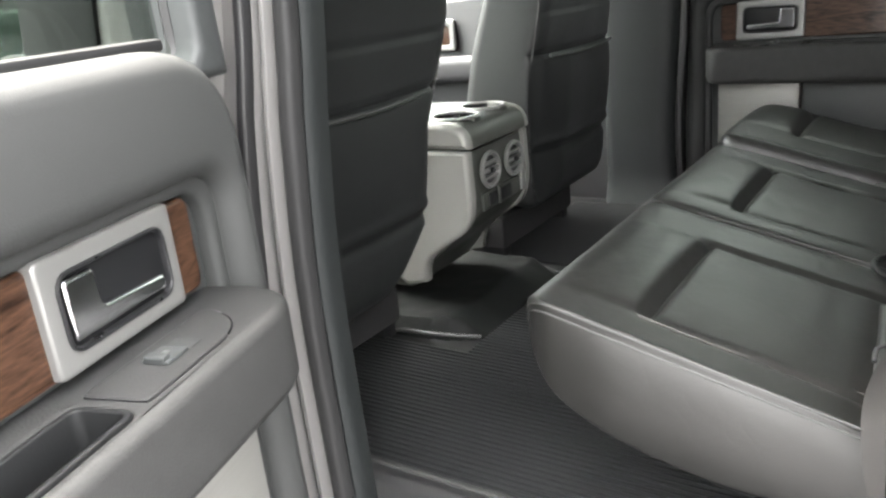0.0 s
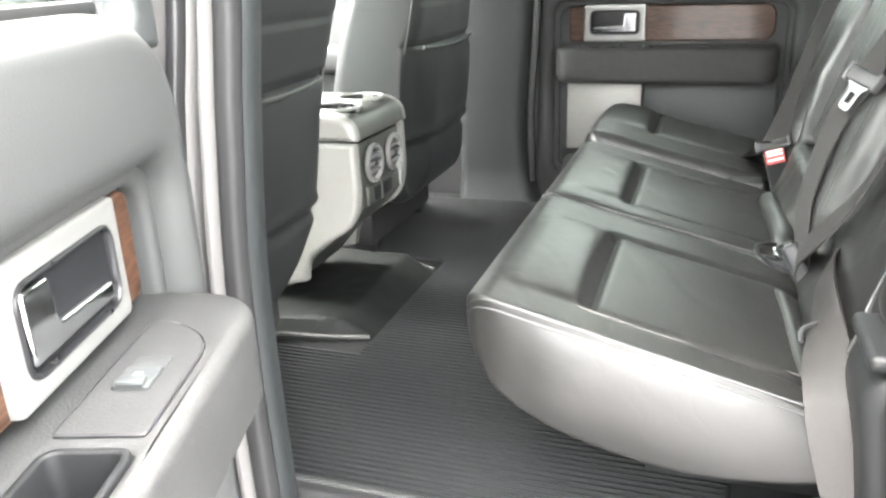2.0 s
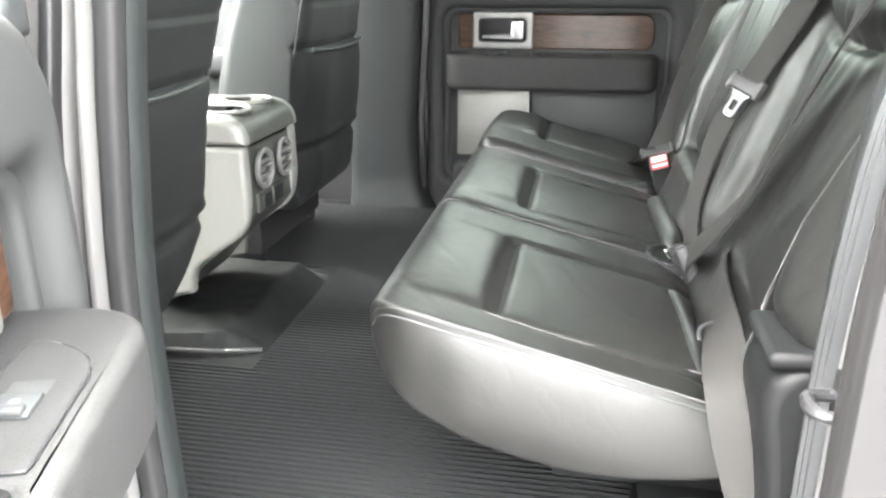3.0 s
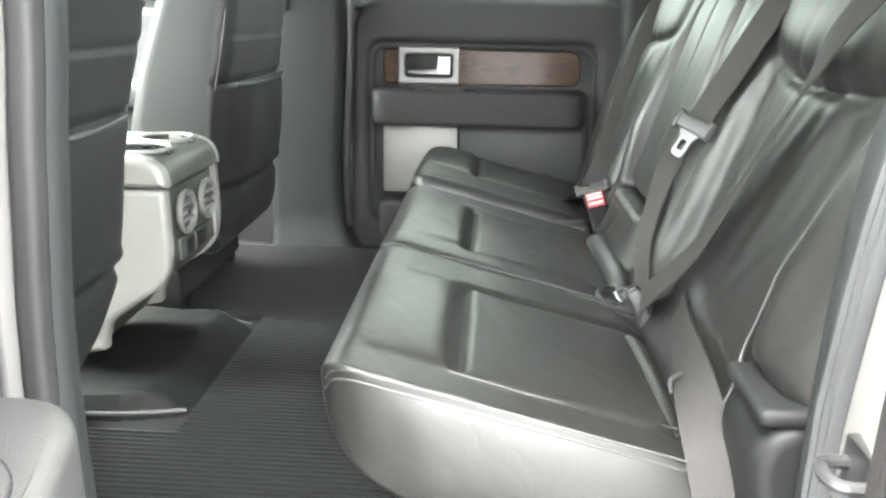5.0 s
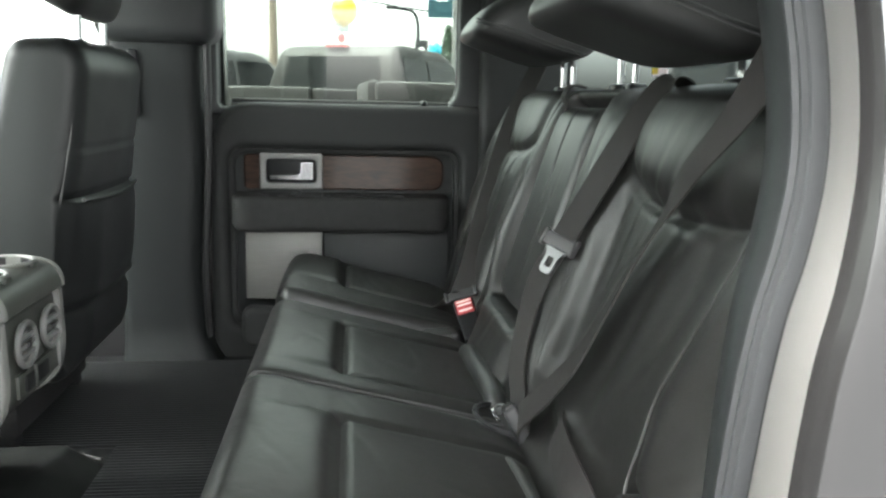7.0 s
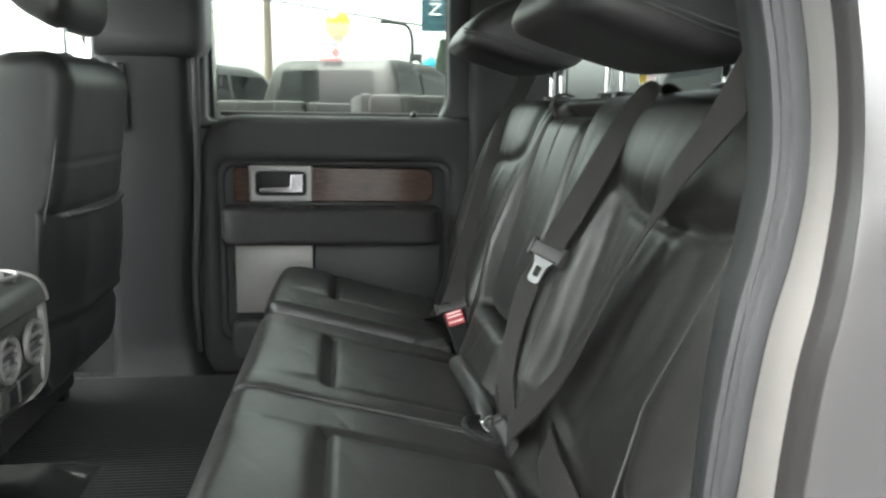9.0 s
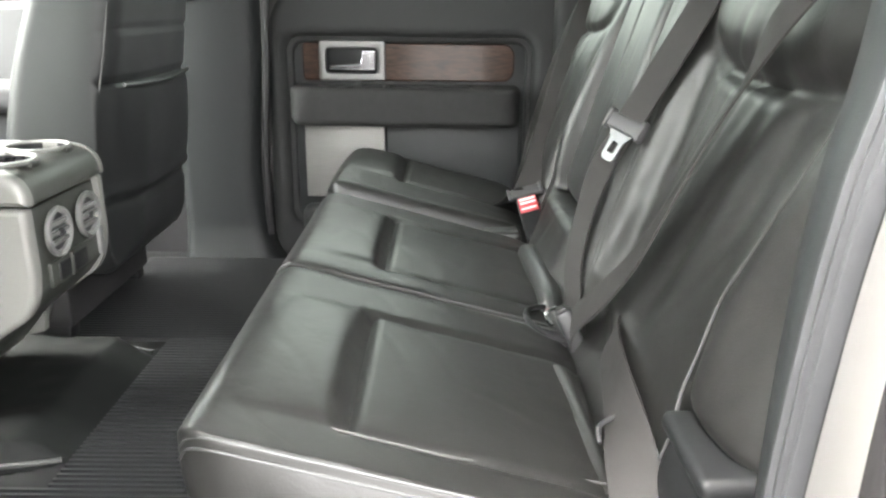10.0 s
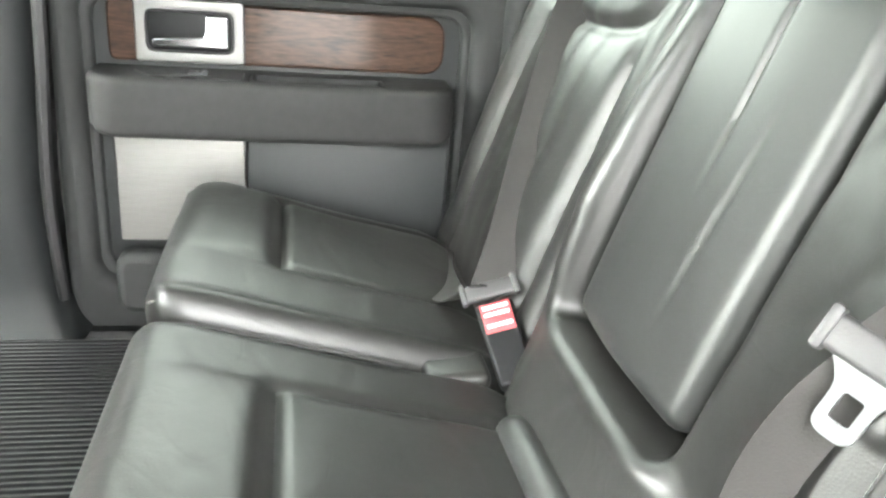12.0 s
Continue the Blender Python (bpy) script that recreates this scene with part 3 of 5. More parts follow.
structure("pillar_7", rbox(0.575, 0.82, 0.79, 0.90, 0.70, 1.93, 0.03, 4), TRIM_SOFT, "black trim of the far rear pillar", "pillar trim")
structure("wall_near", rbox(0.70, 0.82, -0.80, -0.66, 0.70, 1.92, 0.02), TRIM_SOFT, "black trim panel behind the near door opening", "wall")
structure("wall_far", rbox(-0.34, -0.09, 0.90, 0.96, 0.45, 1.95, 0.01), DARKENED_PAINT, "outer panel of the far pillar in the darkened body paint", "wall")
structure("wall_far_rear", rbox(0.62, 0.84, 0.90, 0.96, 0.45, 1.95, 0.01), DARKENED_PAINT, "outer panel of the cab's far rear corner in the darkened body paint", "wall")
structure("roof_rail", rbox(-0.95, 0.84, -0.80, -0.66, 1.86, 1.95, 0.02), PAINT, "silver roof rail above the near doors", "truck body")
structure("roof_rail_far", rbox(-0.95, 0.84, 0.80, 0.92, 1.86, 1.95, 0.02), TRIM, "roof rail above the far doors", "truck body")


# ---- rear doors, built in the far door's own place and mirrored for the near one ----
def rear_door(name, m, label):
    door = thing(name, (0, 0, 0), label, "door", kind="structure")
    P = lambda n, bm, mat, lab="", parent=None: part(n, bm, mat, parent or door, lab, m)
    outer = rounded([(-0.135, 0.70), (0.62, 0.70), (0.62, 1.441), (-0.118, 1.441)], [0.05, 0.05, 0.03, 0.10], 8)
    recess = rounded([(-0.078, 0.845), (0.528, 0.845), (0.528, 1.322), (-0.078, 1.322)], 0.035, 6)
    P("door_panel", hoop(outer, recess, -0.028, 0.045, "y", 0.026, 5, 160), TRIM_SOFT, "soft grey padded upper trim")
    inner = rounded(rect(-0.064, 0.514, 0.859, 1.308), 0.03, 6)
    P("recess_rim", hoop(rounded(rect(-0.085, 0.535, 0.838, 1.330), 0.036, 6), inner, -0.002, 0.03, "y", 0.008, 4, 120), TRIM_SOFT)
    P("recess_floor", rbox(-0.072, 0.522, 0.016, 0.03, 0.85, 1.318, 0.003), TRIM)
    P("belt_strip", rbox(-0.07, 0.60, 0.012, 0.036, 1.437, 1.449, 0.004), RUBBER, "black rubber strip below the window")
    # Wood strip with a handle plate let into it.
    P("wood_strip", sweep(rounded(rect(-0.041, 0.486, 1.214, 1.306), [0.012, 0.03, 0.03, 0.012], 5), 0.002, 0.018, "y", 0.004), WOOD, "glossy walnut trim strip")
    plate = P("handle_plate", hoop(rounded(rect(0.0, 0.164, 1.215, 1.311), 0.004), rounded(rect(0.018, 0.146, 1.233, 1.293), 0.012), -0.006, 0.012, "y", 0.003, 3, 80), SATIN, "satin silver handle plate")
    P("handle_cup", rbox(0.014, 0.150, -0.0015, 0.0012, 1.229, 1.297, 0.001), CUP, "dark metal cup behind the handle", plate)
    P("cup_rim", hoop(rounded(rect(0.015, 0.149, 1.230, 1.296), 0.014), rounded(rect(0.0185, 0.1455, 1.2335, 1.2925), 0.011), -0.0085, 0.0, "y", 0.002, 2, 64), BLACK, "dark rim", plate)
    lever = [(0.024, 1.238), (0.141, 1.238), (0.141, 1.289), (0.106, 1.289), (0.104, 1.256), (0.024, 1.252)]
    P("handle", sweep(rounded(lever, 0.005, 3), -0.007, 0.004, "y", 0.0035), CHROME, "chrome pull handle", plate)
    # Armrest with a tray let into its top and a switch plate.
    plan = rounded([(-0.068, 0.03), (0.500, 0.03), (0.500, -0.096), (-0.068, -0.096)], [0.01, 0.01, 0.05, 0.06], 7)
    tray = rounded(rect(0.178, 0.38, -0.074, -0.024), 0.008, 4)
    arm = hoop(plan, tray, -1.205, -1.128, "z", 0.012, 4, 180)
    arm.transform(Matrix.Diagonal((1, 1, -1, 1)))
    armrest = P("armrest", arm, ARMREST, "rounded grey armrest")
    P("armrest_base", sweep(inset([Vector(p) for p in (plan if area2(plan) > 0 else plan[::-1])], 0.004), 1.112, 1.132, "z", 0.012, 0.0, 4), ARMREST, "", armrest)
    lip = hoop(inset([Vector(p) for p in tray], -0.0035), inset([Vector(p) for p in tray], 0.0022), -1.2058, -1.140, "z", 0.002, 3, 120)
    lip.transform(Matrix.Diagonal((1, 1, -1, 1)))
    P("tray_lip", lip, SIDETRIM, "dark tray lip", armrest)
    P("tray", rbox(0.170, 0.388, -0.080, -0.018, 1.136, 1.144, 0.002), SIDETRIM, "dark tray", armrest)
    sw = rounded([(-0.006, -0.020), (0.164, -0.020), (0.164, -0.078), (0.028, -0.078)], [0.02, 0.003, 0.003, 0.04], 6)
    swp = P("switch_plate", sweep(sw, 1.203, 1.2072, "z", 0.0, 0.0015), ARMREST, "grey switch plate", armrest)
    P("seam", tube([place3("z", p, 1.2058) for p in resample(sw, step=0.006)], 0.0012, 5, True), BLACK, "", armrest)
    P("switch", merged(rbox(0.083, 0.112, -0.060, -0.034, 1.2065, 1.2105, 0.002), rbox(0.103, 0.113, -0.057, -0.037, 1.209, 1.2145, 0.002)), TRIM, "window switch", armrest)
    P("switch_chip", rbox(0.0935, 0.0985, -0.050, -0.044, 1.2105, 1.2113, 0.0004), SATIN, "bright chip on the switch", armrest)
    P("switch_scoop", rbox(0.064, 0.083, -0.060, -0.034, 1.2068, 1.2076, 0.0004), TRIM_SOFT, "pale scoop before the switch", armrest)
    # Speaker panel and the smooth field beside it.
    P("lower_panel", rbox(0.166, 0.505, -0.018, 0.02, 0.875, 1.125, 0.006), TRIM, "dark insert below the armrest")
    P("speaker_panel", rbox(-0.038, 0.163, -0.027, 0.012, 0.922, 1.124, 0.003), BRUSHED, "pale brushed speaker panel")
    P("map_pocket", sweep(rounded([(-0.05, 0.79), (0.50, 0.79), (0.50, 0.868), (-0.05, 0.905)], 0.03), -0.045, 0.0, "y", 0.015), TRIM_SOFT, "door pocket")
    # Window frame, seals and pane; outer skin.
    ring_o = rounded([(-0.16, 1.44), (0.64, 1.44), (0.63, 1.91), (-0.13, 1.91)], 0.02)
    ring_i = rounded([(-0.103, 1.424), (0.522, 1.424), (0.518, 1.86), (-0.098, 1.86)], [0.012, 0.075, 0.05, 0.012], 7)
    frame_ = P("window_frame", hoop([(-0.15, 1.405), (0.62, 1.405), (0.61, 1.91), (-0.13, 1.91)], ring_i, -0.004, 0.07, "y", 0.010, 4, 140), TRIM, "black window frame")
    P("window_seal", tube([place3("y", p, 0.028) for p in resample(inset([Vector(p) for p in (ring_i if area2(ring_i) > 0 else ring_i[::-1])], -0.004), step=0.012)], 0.0075, 6, True), RUBBER, "", frame_)
    pane = P("pane", rbox(-0.12, 0.53, 0.040, 0.044, 1.41, 1.88, 0.0), PRIVACY, "dark privacy glass", frame_)
    pane.visible_shadow = False
    P("lock_knob", lathe([(0.008, 0), (0.010, 0.004), (0.007, 0.012), (0.004, 0.014)], 12, Matrix.Translation((0.430, -0.004, 1.440))), BLACK, "black lock knob")
    P("outer_skin", sweep(rounded([(0.045, 0.45), (0.13, 0.50), (0.145, 0.90), (0.135, 1.25), (0.105, 1.425), (0.045, 1.425)], 0.02), -0.175, 0.66, "x", 0.012), PAINT, "silver painted outer skin")
    P("skin_edge", rbox(-0.165, -0.105, 0.052, 0.10, 1.41, 1.90, 0.008), PAINT, "silver window post")
    return door


FAR = Matrix.Translation((0, 0.848, 0))
rear_door("door_4", FAR, "far rear door, closed, black trim with walnut strip")
turn = radians(-OPEN)
u, n_in = Vector((math.cos(turn), math.sin(turn), 0)), Vector((-math.sin(turn), math.cos(turn), 0))
NEAR = Matrix.Identity(4)
for row in range(3):
    NEAR[row][0], NEAR[row][1], NEAR[row][2] = u[row], -n_in[row], (0, 0, 1)[row]
NEAR.translation = Vector((*DOOR_AT, -0.045))
rear_door("door_3", NEAR, "open near rear door, grey trim with walnut strip and silver handle plate")

# ---- floor mat ----
mat = thing("floor_mat", (0.1, 0.0, 0.766), "black ribbed rubber floor mat before the rear bench", "floor mat")
# The base carries the gaps' shade in its colour; the ribs are paler.
part("mat_base", rbox(-0.44, 0.52, -0.598, 0.76, 0.764, 0.7705, 0.002), MATSHADE, mat)
ribs = bmesh.new()
y = -0.590
while y < 0.75:
    x0 = -0.215 if -0.24 < y < 0.24 else -0.43
    w = 0.0032
    a = [ribs.verts.new(p) for p in ((x0, y - w, 0.7700), (x0, y - w * 0.75, 0.7770), (x0, y + w * 0.75, 0.7770), (x0, y + w, 0.7700))]
    b = [ribs.verts.new((0.50, v.co.y, v.co.z)) for v in a]
    for i in range(3):
        ribs.faces.new((a[i], a[i + 1], b[i + 1], b[i]))
    y += 0.0118
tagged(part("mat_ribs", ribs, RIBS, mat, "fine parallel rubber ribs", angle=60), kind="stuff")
part("mat_rim", sweep(rounded(rect(-0.606, -0.594, 0.768, 0.781), 0.004), -0.44, 0.52, "x", 0.003), PIPING, mat, "worn grey rim of the mat")


# ---- rear bench ----
def top_at(x):
    return 1.066 - 0.25 * (x - 0.1)


CUSHION = rounded([(0.098, 1.072), (0.30, 1.018), (0.535, 0.960), (0.54, 0.905), (0.46, 0.885), (0.34, 0.868), (0.207, 0.897), (0.124, 0.948), (0.088, 1.0), (0.082, 1.045)],
                  [0.022, 0.03, 0.03, 0.03, 0.03, 0.08, 0.05, 0.05, 0.04, 0.02], 6)


def cushion_shape(panels, seams, lift=0.0, seed=0.0, roll=0.0, near_end=None, crown=0.0):
    """Puffed pads, sunk panels with a cross crease, and long seams on a seat cushion's top."""
    def shape(v):
        if near_end is not None:
            # The near front corner is rounded in plan.
            dx, w = v.x - 0.080, min(1.0, max(0.0, (near_end + 0.10 - v.y) / 0.10))
            if dx < 0.06:
                v = Vector((v.x, v.y + w * (0.06 - math.sqrt(max(0.0, 0.0036 - (0.06 - max(0.0, dx)) ** 2))), v.z))
        if near_end is not None and near_end < 0 and v.y < near_end + 0.05:
            # The upholstered end swells outwards between its seams.
            w = (near_end + 0.05 - v.y) / 0.05 * min(1.0, max(0.0, (v.x - 0.10) / 0.10))
            v = Vector((v.x, v.y - 0.013 * w * max(0.0, 1 - ((v.z - top_at(v.x) + 0.074) / 0.070) ** 2), v.z))
        top = min(1.0, max(0.0, (v.z - top_at(v.x) + 0.028) / 0.026))
        if top <= 0:
            return v
        d = lift - 0.05 * max(0.0, (v.x - 0.435) / 0.1) ** 2
        for a, b in panels:
            mid, half = (a + b) / 2, (b - a) / 2
            inside = step_in(v.y, a, b, 0.004)
            pad = max(0.0, 1 - ((v.y - mid) / half) ** 2) if abs(v.y - mid) < half else 0.0
            d += inside * ((0.006 + 0.10 * (v.x - 0.16)) * pad ** 0.35 * step_in(v.x, 0.10, 0.214, 0.007) + 0.005 * pad ** 0.5 * step_in(v.x, 0.234, 0.47, 0.008))
            d -= inside * 0.013 * bell(v.x - 0.226, 0.0075)
            d -= 0.004 * inside * step_in(v.x, 0.232, 0.60, 0.006)
            for e in (a, b):
                d -= 0.005 * bell(v.y - e, 0.006) * step_in(v.x, 0.225, 0.5, 0.01)
        for s in seams:
            d -= 0.008 * bell(v.y - s, 0.0065) + 0.004 * bell(v.y - s, 0.02)
        d += 0.0018 * noise.noise(Vector((v.x * 8, v.y * 6, seed))) + 0.0006 * noise.noise(Vector((v.x * 40, v.y * 12, seed + 3)))
        ridge = noise.noise(Vector((v.x * 15 + v.y * 3, v.y * 5, seed + 9)))
        d -= 0.0007 * bell(ridge, 0.05)
        if crown:
            # Domed pad that falls away towards the door and over its front edge.
            d += 0.030 * (v.y - 0.30) + crown * max(0.0, 1 - ((v.y - 0.50) / 0.24) ** 2) + roll * bell(v.y - 0.318, 0.013)
            d -= 0.030 * max(0.0, (v.y - 0.62) / 0.14) ** 2
        d -= (0.20 + (1.3 if crown else 0.0) * min(0.25, max(0.0, v.y - 0.38))) * max(0.0, 0.150 - v.x) ** 2 / 0.08
        return Vector((v.x, v.y, v.z + d * top))
    return shape


base60 = thing("rear_seat", (0.3, -0.15, 0.766), "worn black leather rear bench, wide section with folding armrest", "car seat", "rear seats")
profile = resample(CUSHION, step=0.006)
P60 = [(-0.528, -0.255), (-0.078, 0.188)]
part("cushion", sweep(profile, -0.588, 0.284, "y", 0.006, 0.03, 8, 0.006, cushion_shape(P60, [-0.142], 0.0, 1.0, 0.0, -0.588), True), LEATHER, base60, angle=60)
base40 = thing("rear_seat", (0.3, 0.52, 0.766), "black leather rear bench, narrow section by the closed door", "car seat", "rear seats")
P40 = [(0.425, 0.665)]
part("cushion", sweep(profile, 0.296, 0.765, "y", 0.026, 0.05, 8, 0.006, cushion_shape(P40, [], 0.0, 7.0, 0.006, 0.296, 0.014), True), LEATHER, base40, angle=60)


def on_top(x, y, lift=0.0):
    return Vector((x, y, top_at(x) + lift))


def front_drop(x):
    return 0.20 * max(0.0, 0.150 - x) ** 2 / 0.08


def seam_line(name, pts, parent, mat_=STITCH, r=0.0016):
    pts = [(x, y, z - front_drop(x)) for x, y, z in pts]
    return part(name, tube(smooth_path(pts, 6), r, 6), mat_, parent, "pale stitched seam")


# Stitched seams and piping along the cushions' edges.
seam_line("seam", [(0.105, -0.533, 1.066), (0.13, -0.531, 1.0600), (0.18, -0.530, 1.0475), (0.232, -0.530, 1.0335), (0.33, -0.524, 1.0050), (0.47, -0.510, 0.9705)], base60)
for side_y, low, thick in ((-0.5865, -0.0005, 0.0018), (-0.5895, 0.0085, 0.0015)):
    turn_in = lambda x: 0.06 - math.sqrt(max(0.0, 0.0036 - max(0.0, 0.14 - x) ** 2))
    rim = [(0.090, side_y + turn_in(0.090), 1.044), (0.102, side_y + turn_in(0.102), 1.058)] + [(x, side_y + turn_in(x), top_at(x) + 0.0005) for x in (0.125, 0.16, 0.20, 0.26, 0.32, 0.38, 0.44, 0.48)]
    seam_line("piping", [(x, y, z - low) for x, y, z in rim], base60, PIPING, thick)
for yy in (-0.150, -0.134):
    seam_line("seam", [(0.083, yy, 1.045), (0.098, yy, 1.0650), (0.14, yy, 1.0525), (0.25, yy, 1.0255), (0.36, yy, 0.9985), (0.47, yy, 0.9720)], base60, PIPING, 0.0016)
seam_line("piping", [(0.095, 0.272, 1.058), (0.14, 0.276, 1.0535), (0.25, 0.277, 1.0265), (0.36, 0.277, 0.9985)], base60, PIPING, 0.0017)
seam_line("piping", [(0.090, 0.330, 1.060), (0.10, 0.318, 1.0655), (0.13, 0.313, 1.0610), (0.20, 0.311, 1.0430), (0.30, 0.311, 1.0175), (0.38, 0.312, 0.9950)], base40, STITCH, 0.002)
# Rolled rear edge of the near cushion and a short leather flap in the gap beside it.
part("rear_roll", tube(smooth_path([(0.452, -0.270, 0.968), (0.458, -0.300, 0.974), (0.464, -0.390, 0.972), (0.468, -0.470, 0.968), (0.470, -0.520, 0.958)], 6), 0.010, 10), LEATHER, base60, "rolled leather edge", angle=60)
part("flap", tube(smooth_path([(0.466, 0.190, 0.962), (0.464, 0.168, 0.980), (0.466, 0.073, 0.985), (0.472, 0.000, 0.984), (0.474, -0.070, 0.978), (0.480, -0.092, 0.960)], 6), 0.019, 14), LEATHER_SMOOTH, base60, "rolled leather flap in the gap of the bench", angle=60)
part("tab", rbox(0.385, 0.462, 0.268, 0.330, 0.966, 0.990, 0.010, 4), LEATHER, base60, "leather tab between the cushions", angle=60)
# Steel frame and feet below the cushions.
for holder, a, b in ((base60, -0.54, 0.27), (base40, 0.31, 0.73)):
    part("seat_base", rbox(0.30, 0.56, a, b, 0.83, 0.895, 0.01), SIDETRIM, holder, "black pan under the cushion")
    for yy in (a + 0.06, b - 0.06):
        part("leg", rbox(0.42, 0.50, yy - 0.02, yy + 0.02, 0.766, 0.84, 0.006), TRIM, holder)
part("hinge_bracket", merged(rbox(0.40, 0.56, -0.585, -0.50, 0.766, 0.835, 0.012), tube(smooth_path([(0.40, -0.575, 0.80), (0.44, -0.59, 0.845), (0.50, -0.59, 0.85), (0.56, -0.58, 0.84)], 6), 0.008)), SIDETRIM, base60, "black hinge cover at the cushion's corner")


# ---- rear backrests ----
def face_x(z):
    return 0.48 + 0.33 * (z - 0.95)


BACK = rounded([(0.485, 0.905), (0.478, 0.96), (0.50, 1.01), (0.565, 1.22), (0.640, 1.44), (0.668, 1.482), (0.735, 1.482), (0.755, 1.44), (0.64, 0.93)],
               [0.02, 0.03, 0.05, 0.1, 0.04, 0.03, 0.03, 0.03, 0.02], 6)


def back_shape(pads, head, seed=0.0, outer=None):
    def shape(v):
        front = min(1.0, max(0.0, (face_x(v.z) + 0.045 - v.x) / 0.04))
        if front <= 0:
            return v
        d = 0.0
        for a, b in pads:
            mid, half = (a + b) / 2, (b - a) / 2
            t = (v.y - mid) / half
            puff = max(0.0, 1 - t * t) if abs(t) < 1 else 0.0
            d += 0.020 * puff ** 0.6 * step_in(v.z, 1.00, 1.335, 0.02)
            d += 0.010 * bell(v.z - 1.10, 0.07) * puff
            for e in (a, b):
                d -= 0.010 * bell(v.y - e, 0.007) * step_in(v.z, 0.98, 1.33, 0.02)
            # Gathers that run down from the head pad and fade out.
            for k, w in ((-0.45, 0.016), (-0.1, 0.013), (0.32, 0.018)):
                line = mid + k * half + 0.03 * (1.35 - v.z)
                d -= 0.0045 * bell(v.y - line, w) * step_in(v.z, 1.10 + 0.05 * k, 1.34, 0.035)
        # Head pad: a bulge with rounded lower corners and a groove round it.
        hu, hv = (v.y - (head[0] + head[1]) / 2) / ((head[1] - head[0]) / 2), (v.z - 1.432) / 0.080
        ring_ = (abs(hu) ** 3.2 + abs(hv) ** 3.2) ** (1 / 3.2) if v.z < 1.432 else max(abs(hu), abs(hv) * 0.9)
        d += 0.013 * max(0.0, 1 - ring_ ** 3) ** 0.7 - 0.006 * bell(ring_ - 1.06, 0.09)
        if outer is not None:
            d += 0.020 * bell(v.y - outer, 0.035) * step_in(v.z, 1.06, 1.42, 0.03)
        d += 0.0022 * noise.noise(Vector((v.y * 7, v.z * 3, seed))) + 0.0008 * noise.noise(Vector((v.y * 20, v.z * 5, seed + 2)))
        ridge = noise.noise(Vector((v.y * 11 + v.z * 5, v.z * 2.5, seed + 5)))
        d -= 0.0016 * bell(ridge, 0.14) * step_in(v.z, 1.02, 1.36, 0.03)
        return Vector((v.x - d * front * 0.95, v.y, v.z + d * front * 0.3))
    return shape


PIPE = [(1.03, -0.556), (1.06, -0.553), (1.085, -0.540), (1.17, -0.531), (1.23, -0.548), (1.32, -0.576), (1.42, -0.588)]


